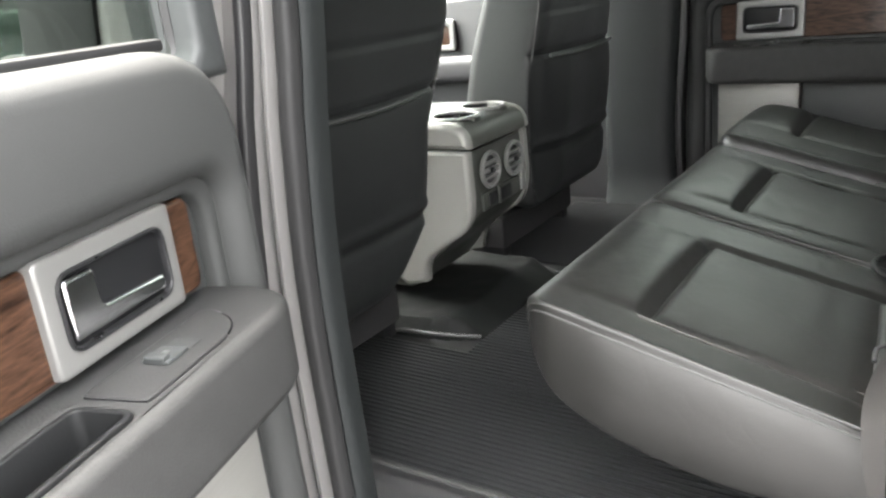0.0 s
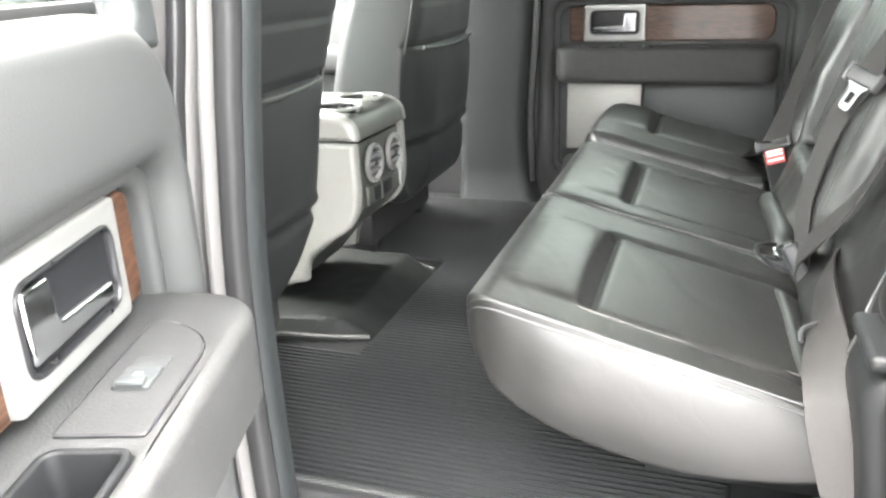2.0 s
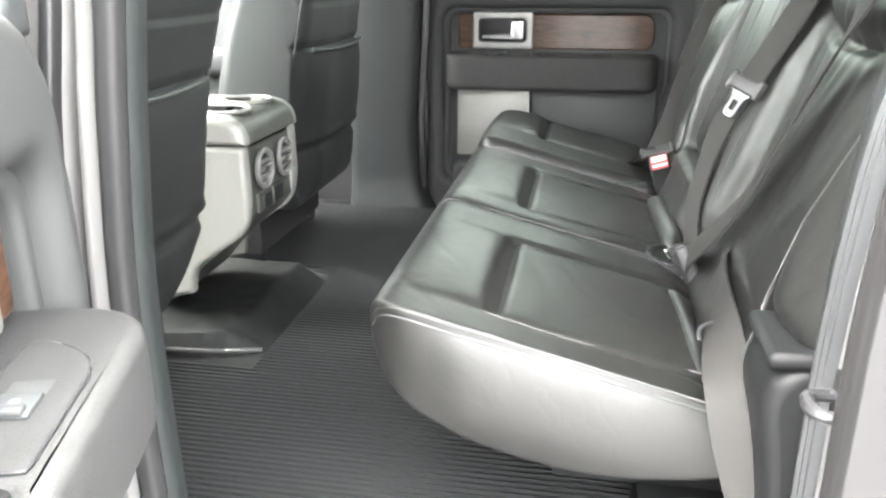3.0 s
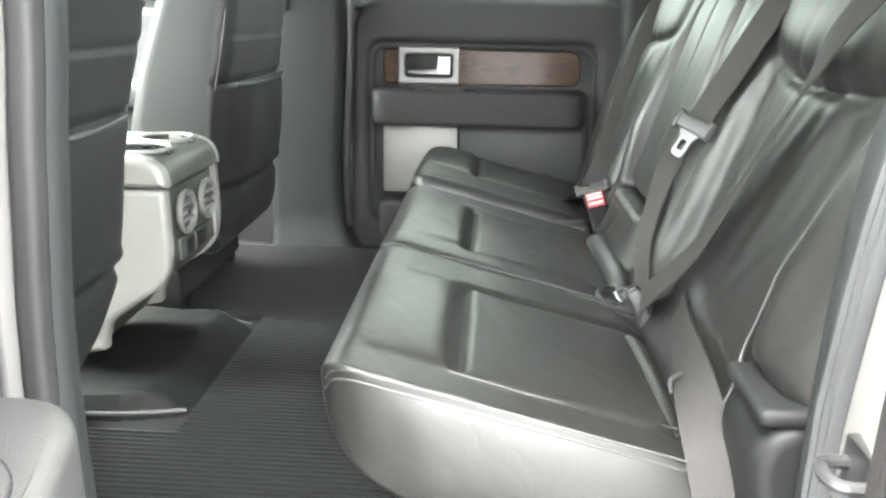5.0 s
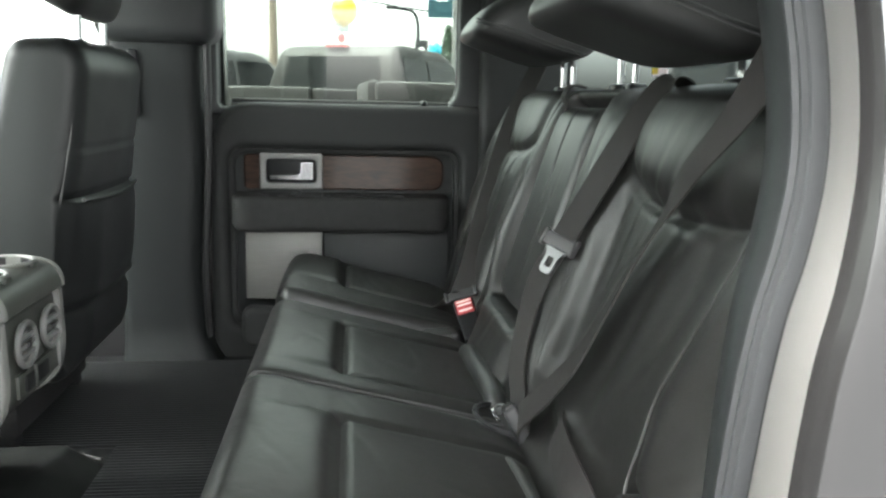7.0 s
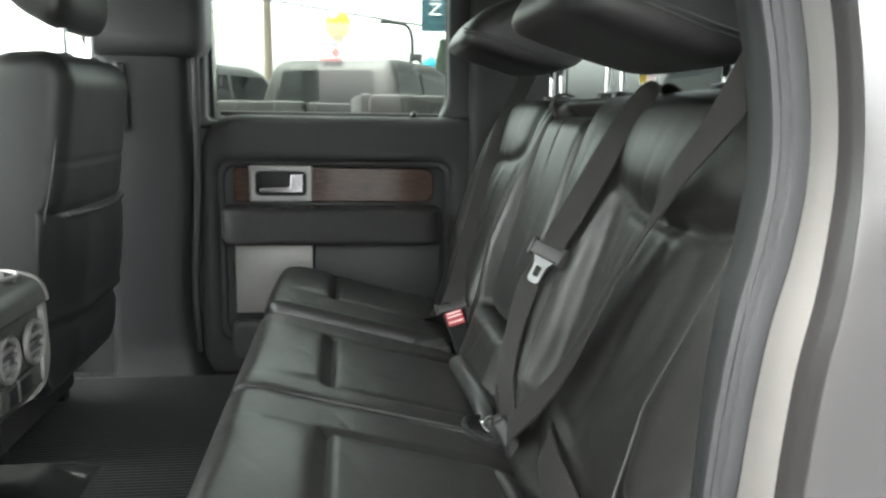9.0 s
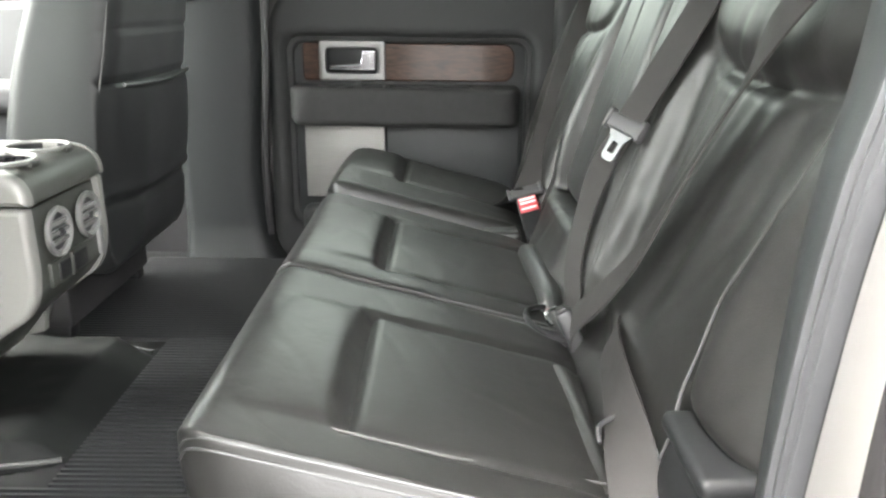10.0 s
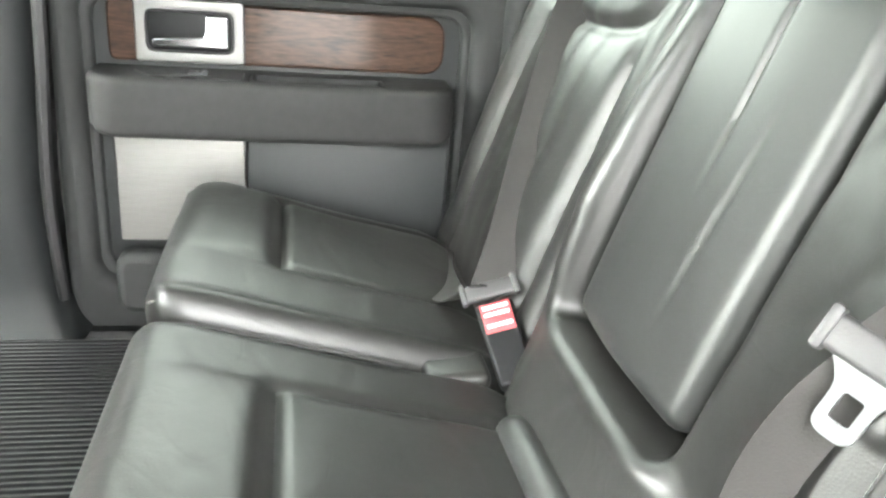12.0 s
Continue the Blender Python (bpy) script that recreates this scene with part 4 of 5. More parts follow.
def wide_back(v):
    """Face of the wide backrest: sunk insert between two bolsters, head pad, armrest well with its rolled rims."""
    front = min(1.0, max(0.0, (face_x(v.z) + 0.045 - v.x) / 0.04))
    if front <= 0:
        return v
    y, z = v.y, v.z
    edge = along(z, PIPE)
    body = step_in(z, 0.99, 1.352, 0.012)
    # Sunk insert with slack leather, and the bolsters at either side of it.
    insert = step_in(y, edge, -0.205 + 0.10 * max(0.0, 1.16 - z), 0.007)
    d = -0.020 * insert * body
    mid = (edge - 0.205) / 2
    d += 0.010 * insert * body * max(0.0, 1 - ((y - mid) / 0.16) ** 2)
    inner = bell(y + 0.125 + 0.20 * max(0.0, 1.13 - z), 0.055) * step_in(z, 1.00, 1.44, 0.03)
    d += 0.021 * inner
    d += 0.018 * bell(y - edge + 0.050, 0.040) * step_in(z, 1.05, 1.40, 0.03)
    d -= 0.006 * bell(y - edge, 0.005) * step_in(z, 1.03, 1.40, 0.02)
    d += 0.012 * bell(z - 1.058 - 0.18 * (y + 0.235), 0.022) * step_in(y, -0.475, -0.232, 0.035)
    # Gathers that fan down and inwards from below the head pad.
    for y0, slope, w, deep, foot in ((-0.265, 0.10, 0.010, 0.006, 1.20), (-0.325, 0.42, 0.009, 0.008, 1.16), (-0.372, 0.50, 0.008, 0.007, 1.14), (-0.435, 0.30, 0.016, 0.007, 1.10), (-0.500, 0.16, 0.012, 0.004, 1.20)):
        line = y0 + slope * (1.345 - z)
        d -= 0.6 * deep * bell(y - line, w) * step_in(z, foot, 1.345, 0.03)
        d += 0.25 * deep * bell(y - line + 1.9 * w, w) * step_in(z, foot, 1.345, 0.03)
    # Head pad with round lower corners and a groove round it.
    hu, hv = (y + 0.402) / 0.197, (z - 1.440) / 0.098
    ring_ = (abs(hu) ** 3.0 + abs(hv) ** 3.0) ** (1 / 3.0) if z < 1.440 else max(abs(hu), abs(hv) * 0.9)
    d += 0.016 * max(0.0, 1 - ring_ ** 3) ** 0.7 - 0.011 * bell(ring_ - 1.07, 0.09)
    # Corner cut away for the plastic panel.
    d -= 0.08 * step_in(z, 0.70, 1.070, 0.006) * step_in(y, -0.90, -0.556, 0.005)
    # Well of the folding armrest, the roll beside it and the block below.
    d -= 0.055 * step_in(y, 0.000, 0.246, 0.003) * step_in(z, 1.082, 1.468, 0.004)
    d += along(z, [(0.95, 0.0), (1.06, 0.004), (1.12, 0.018), (1.19, 0.028), (1.29, 0.022), (1.40, 0.006), (1.46, 0.0)]) * bell(y - 0.272, 0.026)
    d += 0.018 * step_in(y, -0.020, 0.250, 0.012) * step_in(z, 0.93, 1.076, 0.005)
    d += 0.006 * bell(z - 1.068, 0.011) * step_in(y, -0.010, 0.235, 0.010)
    d += 0.0014 * noise.noise(Vector((y * 7, z * 3, 3.0))) + 0.0007 * noise.noise(Vector((y * 20, z * 5, 5.0)))
    ridge = noise.noise(Vector((y * 9 + z * 6, z * 2.5, 8.0)))
    d -= 0.0014 * bell(ridge, 0.12) * body
    return Vector((v.x - d * front * 0.95, v.y, v.z + d * front * 0.3))


bprof = resample(BACK, step=0.0062)
back60 = base60
part("backrest", sweep(bprof, -0.662, 0.296, "y", 0.03, 0.02, 6, 0.006, wide_back, True), LEATHER, back60, angle=60)
back40 = base40
part("backrest", sweep(bprof, 0.302, 0.785, "y", 0.03, 0.03, 6, 0.0085, back_shape([(0.36, 0.68)], (0.35, 0.70), 11.0, 0.73), True), LEATHER, back40, angle=60)
# Folding armrest: a narrow padded block with a seam down its middle.
ARM = rounded([(0.530, 1.090), (0.562, 1.20), (0.628, 1.415), (0.645, 1.448), (0.70, 1.448), (0.62, 1.12), (0.575, 1.086)], [0.02, 0.04, 0.04, 0.02, 0.02, 0.02, 0.01], 5)


def arm_shape(v):
    front = min(1.0, max(0.0, (face_x(v.z) + 0.04 - v.x) / 0.03))
    y = v.y - 0.122
    d = 0.008 * max(0.0, 1 - (y / 0.116) ** 2) - 0.0045 * bell(y + 0.004, 0.0035) * step_in(v.z, 1.29, 1.47, 0.015)
    d -= 0.0030 * bell(y + 0.045 - 0.10 * (1.25 - v.z), 0.003) * step_in(v.z, 1.18, 1.32, 0.015)
    d += 0.003 * noise.noise(Vector((v.y * 12, v.z * 6, 21.0)))
    return Vector((v.x - d * front, v.y, v.z))


arm_ = part("armrest", sweep(resample(ARM, step=0.006), 0.006, 0.240, "y", 0.020, None, 6, 0.004, arm_shape), LEATHER_SMOOTH, back60, "smooth leather fold-down armrest", angle=60)
part("pull_strap", strap([(0.672, 0.205, 1.486), (0.648, 0.200, 1.488), (0.632, 0.192, 1.468), (0.640, 0.186, 1.448)], [(0, 1, 0)] * 4, 0.028, 0.003), WEB, arm_, "short black pull loop")
for off in (0.0, 0.008, 0.014):
    seam_line("piping", [(face_x(z) - 0.0045 - 0.5 * off, along(z, PIPE) - off, z) for z in (1.035, 1.06, 1.085, 1.12, 1.17, 1.20, 1.23, 1.27, 1.32, 1.37)], back60, PIPING, 0.0015)

# Double rows of stitches down the inner edge of the near backrest.
for off in (0.0, 0.008):
    row = bmesh.new()
    for k in range(58):
        z = 1.01 + 0.0056 * k
        y = -0.168 - off - 0.20 * max(0.0, 1.13 - z)
        d = 0.026 * bell(y + 0.118 + 0.20 * max(0.0, 1.13 - z), 0.062)
        c = Vector((face_x(z) - 0.95 * d - 0.0015, y, z + 0.3 * d))
        q = [row.verts.new(c + Vector((dx, dy, dz))) for dx, dy, dz in ((0, -0.001, 0), (-0.0012, 0, 0), (0, 0.001, 0), (0.001, -0.001, 0.0048), (0.0, 0, 0.0048), (0.001, 0.001, 0.0048))]
        row.faces.new((q[0], q[1], q[4], q[3]))
        row.faces.new((q[1], q[2], q[5], q[4]))
    tagged(part("stitching", row, PIPING, base60, "row of pale stitches"), kind="stuff")


def headrest(parent, yc, wide, x0, x1, z0, z1, posts, px, zp):
    lean = [(x0, z0 + 0.075), (x0 + 0.03, z0 + 0.040), (x1 - 0.03, z0), (x1, z0 + 0.04), (x1 - 0.005, z1 - 0.03), (x1 - 0.05, z1), (x0 + 0.025, z1 - 0.015), (x0 + 0.002, z1 - 0.06)]
    pad = part("headrest", puff(resample(rounded(lean, 0.03, 5), step=0.012), yc - wide / 2, yc + wide / 2, 5.0, 22), LEATHER_SMOOTH, parent, "padded leather headrest", angle=60)
    for off in posts:
        part("post", tube([(px, yc + off, zp - 0.02), (px, yc + off, z0 + 0.03)], 0.0075, 10), CHROME, pad, "chrome post")
        part("post_guide", rbox(px - 0.016, px + 0.016, yc + off - 0.016, yc + off + 0.016, zp - 0.012, zp + 0.008, 0.006), BLACK, pad, "black guide")
    ring = smooth_path([(x0 + 0.006 + 0.05 * k ** 4, yc + wide / 2 * k * 0.93, z0 + 0.066 - 0.02 * k ** 4) for k in (-0.95, -0.6, 0, 0.6, 0.95)], 5)
    part("piping", tube(ring, 0.0016, 6), PIPING, pad, "stitched seam")
    return pad


def folded_headrest(parent, yc, wide, dx, dz, posts):
    """A head restraint tipped forward over the seat: a padded wedge with its thin end to the front."""
    side = [(0.446, 1.552), (0.470, 1.598), (0.530, 1.640), (0.620, 1.660), (0.710, 1.645), (0.738, 1.585), (0.700, 1.520), (0.630, 1.496), (0.540, 1.520)]
    poly = resample(rounded([(x + dx, z + dz) for x, z in side], [0.02, 0.03, 0.04, 0.04, 0.04, 0.03, 0.02, 0.03, 0.04], 5), step=0.010)
    pad = part("headrest", puff(poly, yc - wide / 2, yc + wide / 2, 6.0, 26), LEATHER_SMOOTH, parent, "padded leather headrest tipped forward", angle=60)
    for off in posts:
        part("post", tube([(0.70, yc + off, 1.462), (0.70, yc + off, 1.545 + dz)], 0.0075, 10), CHROME, pad, "chrome post")
        part("post_guide", rbox(0.682, 0.718, yc + off - 0.018, yc + off + 0.018, 1.472, 1.490, 0.006), BLACK, pad, "black guide")
    for k in (0.0, 0.006):
        line = [(0.452 + dx, 1.572 + k), (0.530 + dx, 1.553 + k), (0.600 + dx, 1.530 + k), (0.668 + dx, 1.512 + k)]
        part("piping", tube(smooth_path([(x, yc - wide / 2 * (0.998 - 0.18 * (0.60 - x) ** 2), z + dz) for x, z in line], 5), 0.0014, 6), PIPING, pad, "stitched seam")


folded_headrest(back60, -0.372, 0.30, 0.0, 0.0, (-0.071, 0.022))
headrest(back60, 0.045, 0.20, 0.640, 0.750, 1.535, 1.64, (-0.037, 0.037), 0.70, 1.482)
folded_headrest(back40, 0.417, 0.30, 0.022, 0.032, (-0.040, 0.040))

# Plastic corner trim between the backrest and the near pillar.
corner = thing("side_trim", (0.55, -0.60, 0.78), "black plastic corner panel beside the bench, with a round cap", "trim panel")
panel = rounded([(0.520, 0.80), (0.508, 0.95), (0.494, 1.030), (0.515, 1.064), (0.62, 1.064), (0.62, 0.78), (0.53, 0.78)], [0.01, 0.03, 0.02, 0.02, 0.01, 0.01, 0.01], 5)
part("panel", sweep(panel, -0.668, -0.556, "y", 0.016, 0.016, 5), SIDETRIM, corner)
part("ledge", rbox(0.497, 0.62, -0.667, -0.558, 1.060, 1.078, 0.008, 4), SIDETRIM, corner, "soft ledge below the bolster")
part("screw_cap", lathe([(0.011, 0.0), (0.011, 0.003), (0.006, 0.003), (0.005, 0.001)], 16, Matrix.Translation((0.5125, -0.615, 0.885)) @ Matrix.Rotation(radians(-90), 4, "Y")), BLACK, corner, "round dark hole")


# ---- seat belts ----
X_, Y_ = Vector((1, 0, 0)), Vector((0, 1, 0))


def tongue(parent, at, down, across, normal, open_plate=True):
    """A latch plate: plastic bar with a steel blade that has a window in it."""
    m = Matrix.Identity(4)
    for row in range(3):
        m[row][0], m[row][1], m[row][2] = across[row], down[row], normal[row]
    m.translation = at
    part("bar", rbox(-0.032, 0.032, -0.011, 0.011, -0.005, 0.006, 0.004, 3), HOUSING, parent, "grey plastic slide bar", m)
    for s in (-1, 1):
        part("ear", rbox(s * 0.032 - 0.004, s * 0.032 + 0.004, -0.014, 0.014, -0.004, 0.008, 0.003), HOUSING, parent, "", m)
    if open_plate:
        blade = rounded([(-0.025, 0.008), (0.025, 0.008), (0.0125, 0.022), (0.0125, 0.050), (-0.0125, 0.050), (-0.0125, 0.022)], [0.002, 0.002, 0.006, 0.008, 0.008, 0.006], 4)
        hole = rounded(rect(-0.006, 0.006, 0.024, 0.040), 0.002, 3)
        part("blade", hoop(blade, hole, -0.001, 0.0018, "z", 0.0006, 2, 72), STEEL, parent, "bright steel latch blade", m)


belt_a = thing("seat_belt", (0.52, -0.15, 1.0), "dark grey centre seat belt hanging down the backrest, steel tongue free", "seat belt", "rear seat belts")
TA = Vector((0.545, -0.148, 1.254))
dn = Vector((-0.45, -0.06, -0.85)).normalized()
ac = Vector((0.56, -0.78, 0.10)).normalized()
ac = (ac - dn * ac.dot(dn)).normalized()
part("webbing", strap([(0.692, -0.236, 1.470), (0.664, -0.230, 1.491), (0.634, -0.217, 1.455), (0.602, -0.196, 1.385), (0.566, -0.168, 1.302), TA], [(0.28, -0.94, 0), (0.28, -0.94, -0.1), (0.32, -0.92, -0.1), (0.48, -0.84, 0.0), ac, ac], 0.044), WEB, belt_a)
part("webbing", strap([TA + Vector((0.006, 0.004, 0)), (0.524, -0.132, 1.205), (0.504, -0.130, 1.14), (0.488, -0.150, 1.06), (0.490, -0.196, 0.985)], [ac, (0.7, -0.7, -0.1), (0.5, -0.85, 0.0), (0.45, -0.88, 0.1), (0.4, -0.85, 0.2)], 0.035), WEB, belt_a)
tongue(belt_a, TA, dn, ac, ac.cross(dn) if ac.cross(dn).x < 0 else -ac.cross(dn))

belt_b = thing("seat_belt", (0.5, -0.45, 0.9), "dark grey outer seat belt slung across the leather backrest", "seat belt", "rear seat belts")
part("webbing", strap([(0.668, -0.680, 1.74), (0.640, -0.612, 1.59), (0.616, -0.537, 1.468), (0.590, -0.468, 1.385), (0.584, -0.415, 1.325), (0.572, -0.376, 1.270), (0.556, -0.350, 1.215), (0.532, -0.305, 1.130), (0.508, -0.262, 1.070), (0.482, -0.215, 1.012), (0.482, -0.190, 0.975)],
                      [(0.3, -0.7, 0.5), (0.3, -0.7, 0.5), (0.25, -0.75, 0.4), (0.0, -0.8, 0.0), (-0.45, -0.8, -0.35), (-0.45, -0.8, -0.35), (-0.4, -0.8, -0.4), (-0.25, -0.8, -0.45), (-0.1, -0.85, -0.5), (-0.05, -0.85, -0.5), (0.0, -0.85, -0.5)], 0.040), WEB, belt_b)
part("webbing", strap([(0.524, -0.275, 1.030), (0.503, -0.330, 1.036), (0.491, -0.410, 1.036), (0.486, -0.475, 1.030), (0.484, -0.530, 1.012), (0.484, -0.578, 0.988), (0.491, -0.606, 0.950), (0.506, -0.628, 0.90), (0.526, -0.656, 0.84), (0.544, -0.676, 0.785)], [(0.33, 0, 0.94), (0.33, 0, 0.94), (0.36, 0, 0.93), (0.5, 0.05, 0.85), (0.8, 0.1, 0.5), (0.98, 0, 0.15), (1, 0, 0.15), (0.98, 0, 0.15), (1, 0, 0.1), (1, 0, 0)], 0.049), WEB, belt_b)
part("slide", tube(smooth_path([(0.462, -0.500, 1.008), (0.464, -0.485, 1.018), (0.490, -0.470, 1.022), (0.512, -0.462, 1.020)], 5), 0.0026), HARDTRIM, belt_b, "dark plastic slide")

belt_c = thing("seat_belt", (0.48, 0.36, 1.0), "dark grey belt latched in a buckle with red button", "seat belt", "rear seat belts")
TC = Vector((0.475, 0.372, 1.044))
dc = Vector((0.11, -0.60, -0.43)).normalized()
cc = Vector((0.93, -0.28, 0.10))
cc = (cc - dc * cc.dot(dc)).normalized()
nc = cc.cross(dc)
nc = nc if nc.x < 0 else -nc
part("webbing", strap([(0.700, 0.66, 1.56), (0.628, 0.585, 1.440), (0.580, 0.535, 1.325), (0.536, 0.470, 1.200), (0.503, 0.412, 1.106), TC], [(0.85, -0.5, 0.1)] * 3 + [(0.9, -0.4, 0.1), tuple(cc), tuple(cc)]), WEB, belt_c)
part("webbing", strap([TC + Vector((0.004, 0.004, 0.004)), (0.456, 0.400, 1.020), (0.440, 0.450, 1.004), (0.450, 0.58, 0.986), (0.49, 0.72, 0.965)], [tuple(cc), (0.9, -0.35, 0.2), (0.9, -0.3, 0.25), (0.9, 0, 0.2), (0.9, 0, 0.2)]), WEB, belt_c)
tongue(belt_c, TC, dc, cc, nc, False)
buckle = thing("belt_buckle", (0.47, 0.30, 1.0), "dark plastic belt buckle with a red release button", "seat belt buckle")
mb = Matrix.Identity(4)
for row in range(3):
    mb[row][0], mb[row][1], mb[row][2] = cc[row], dc[row], nc[row]
mb.translation = TC + dc * 0.020
part("housing", sweep(rounded([(-0.0225, 0.0), (0.0225, 0.0), (0.020, 0.104), (-0.020, 0.104)], 0.005), -0.010, 0.0125, "z", 0.004), CUP, buckle, "", mb)
btn = part("button", rbox(-0.0185, 0.0185, 0.002, 0.040, 0.008, 0.0135, 0.002), RED, buckle, "red release button", mb)
for k in (0.006, 0.015, 0.029):
    part("print", rbox(-0.015, 0.015, k, k + 0.004, 0.0135, 0.0138, 0.0), RED_TEXT, btn, "", mb)
part("stalk", strap([mb @ Vector((0, 0.09, 0)), (0.498, 0.255, 0.960), (0.505, 0.245, 0.94)], [tuple(cc)] * 3, 0.03, 0.006), HOUSING, buckle)

# Empty buckles and the plastic ring in the bight of the seat.
ring = thing("belt_guide", (0.47, -0.13, 0.965), "black plastic belt guide ring in the gap of the bench", "belt guide")
el = [(0.472 + 0.043 * math.cos(a) , -0.140 + 0.055 * math.sin(a), 0.978 - 0.010 * math.cos(a)) for a in [k / 28 * math.tau for k in range(28)]]
part("ring", tube(el, 0.0042, 8, True), BLACK, ring)
part("cup", sweep([(0.472 + 0.038 * math.cos(k / 24 * math.tau), -0.140 + 0.05 * math.sin(k / 24 * math.tau)) for k in range(24)], 0.955, 0.970, "z", 0.006), HOUSING, ring)
part("clip", tube(smooth_path([(0.462, -0.165, 0.985), (0.455, -0.145, 0.992), (0.47, -0.12, 0.992), (0.485, -0.11, 0.985)], 5), 0.003), CHROME, ring, "bright metal clip")
stalk = thing("belt_buckle", (0.47, -0.195, 0.97), "black belt buckle stalk lying between the cushions", "seat belt buckle")
mm = Matrix.Translation((0.490, -0.195, 0.978)) @ Matrix.Rotation(radians(62), 4, "Y") @ Matrix.Rotation(radians(-12), 4, "Z")
part("housing", rbox(-0.045, 0.03, -0.02, 0.02, -0.012, 0.012, 0.007, 3), HARDTRIM, stalk, "", mm)
part("button", rbox(-0.0475, -0.043, -0.014, 0.014, -0.006, 0.006, 0.001), HARDTRIM, stalk, "", mm)

# ---- front seats ----
FS = rounded([(-0.310, 0.90), (-0.286, 0.95), (-0.278, 1.06), (-0.264, 1.256), (-0.244, 1.40), (-0.228, 1.512), (-0.258, 1.552), (-0.360, 1.545), (-0.398, 1.41), (-0.445, 1.28), (-0.478, 1.15), (-0.46, 0.93)], 0.03, 5)
PANEL = [(-0.262, 0.985), (-0.2555, 1.06), (-0.2495, 1.245)]


def front_seat(yc, name_label):
    w = 0.40
    seat = thing("front_seat", (-0.4, yc, 0.80), name_label, "car seat", "front seats")

    def shape(v):
        t = (v.y - yc) / (w / 2)
        rear = min(1.0, max(0.0, (v.x + 0.30) / 0.03))
        d = 0.010 * (1 - t * t) * rear if abs(t) < 1 else 0.0
        d += 0.009 * bell(v.z - 1.060, 0.011) * rear - 0.013 * bell(v.z - 1.036, 0.010) * rear
        d -= 0.005 * bell(v.z - 1.352, 0.004) * rear
        d += 0.012 * step_in(v.z, 1.07, 1.25, 0.01) * rear * step_in(t, -0.9, 0.9, 0.03)
        d -= 0.010 * bell(v.z - 1.262, 0.006) * rear
        d += 0.0025 * noise.noise(Vector((v.y * 8, v.z * 6, yc * 9)))
        sides = 0.028 * step_in(v.x, -0.45, -0.27, 0.02) * (1 if t > 0 else -1) * min(1.0, abs(t)) ** 3
        trim_in = 0.0
        if yc < 0 and t > 0:
            trim_in = t * (0.08 * max(0.0, 1.26 - v.z) + 1.05 * max(0.0, 1.02 - v.z) - 0.42 * min(0.17, max(0.0, v.z - 1.20)))
        back_in = 0.17 * max(0.0, 1.31 - v.z) * min(1.0, max(0.0, (-t - 0.45) / 0.5)) * rear if yc > 0 else 0.0
        return Vector((v.x + d - back_in, v.y + sides * 0.4 - trim_in, v.z))

    part("backrest", sweep(resample(FS, step=0.006), yc - w / 2, yc + w / 2, "y", 0.032, None, 7, 0.012, shape, True), LEATHER_FRONT, seat, angle=60)
    part("pocket_hem", tube(smooth_path([(-0.252, yc - 0.175, 1.258), (-0.243, yc - 0.09, 1.2545), (-0.240, yc, 1.253), (-0.243, yc + 0.09, 1.2545), (-0.252, yc + 0.175, 1.258)], 6), 0.0042), PIPING, seat, "elastic hem of the back pocket")
    for side in (-1, 1):
        taper = (-0.070, -0.012, 0.060, 0.068) if yc < 0 < side else (0.0, 0.0, 0.0, 0.0)
        part("piping", tube(smooth_path([(-0.302 - 0.045 * (yc > 0 > side), yc + side * 0.196 + taper[0], 0.98), (-0.288 - 0.022 * (yc > 0 > side), yc + side * 0.199 + taper[1], 1.15), (-0.265, yc + side * 0.199 + taper[2], 1.35), (-0.252, yc + side * 0.190 + taper[3], 1.46)], 6), 0.0022), PIPING, seat, "seam along the backrest's edge")
    cush = rounded([(-0.43, 0.86), (-0.43, 0.98), (-0.48, 1.03), (-0.80, 1.06), (-0.90, 1.02), (-0.90, 0.88)], 0.03)
    part("seat", sweep(cush, yc - 0.19, yc + 0.19, "y", 0.04), LEATHER_FRONT, seat)
    part("seat_pan", rbox(-0.86, -0.39, yc - 0.20, yc + 0.20, 0.80, 0.88, 0.01), CARPET, seat, "black pan under the seat")
    for off in (-0.17, 0.17):
        part("rail", rbox(-0.90, -0.40, yc + off - 0.02, yc + off + 0.02, 0.765, 0.805, 0.005), SIDETRIM, seat, "black seat rail")
    headrest(seat, yc, 0.29, -0.375, -0.240, 1.585, 1.80, (-0.08, 0.08), -0.275, 1.545)
    return seat


front_seat(0.430, "black leather front passenger seat with a back pocket")
front_seat(-0.405, "black leather driver's seat with a back pocket")

# ---- centre console ----
console = thing("centre_console", (-0.35, 0.0, 0.80), "warm silver centre console with cup holders and rear vents", "console")
SIDE = rounded([(-0.95, 0.93), (-0.95, 1.10), (-0.36, 1.128), (-0.252, 1.128), (-0.250, 1.02), (-0.264, 0.970), (-0.302, 0.946), (-0.359, 0.906), (-0.371, 0.884), (-0.374, 0.852), (-0.424, 0.841), (-0.470, 0.870), (-0.500, 0.930)],
               [0.01, 0.01, 0.01, 0.006, 0.03, 0.03, 0.04, 0.02, 0.02, 0.003, 0.003, 0.02, 0.02], 6)
for y0, y1 in ((-0.130, -0.108), (0.102, 0.124)):
    near = y0 < 0
    part("side_panel", sweep(SIDE, y0, y1, "y", 0.009 if near else 0.0, 0.0 if near else 0.009, 5), STONE, console, "smooth warm silver side panel")
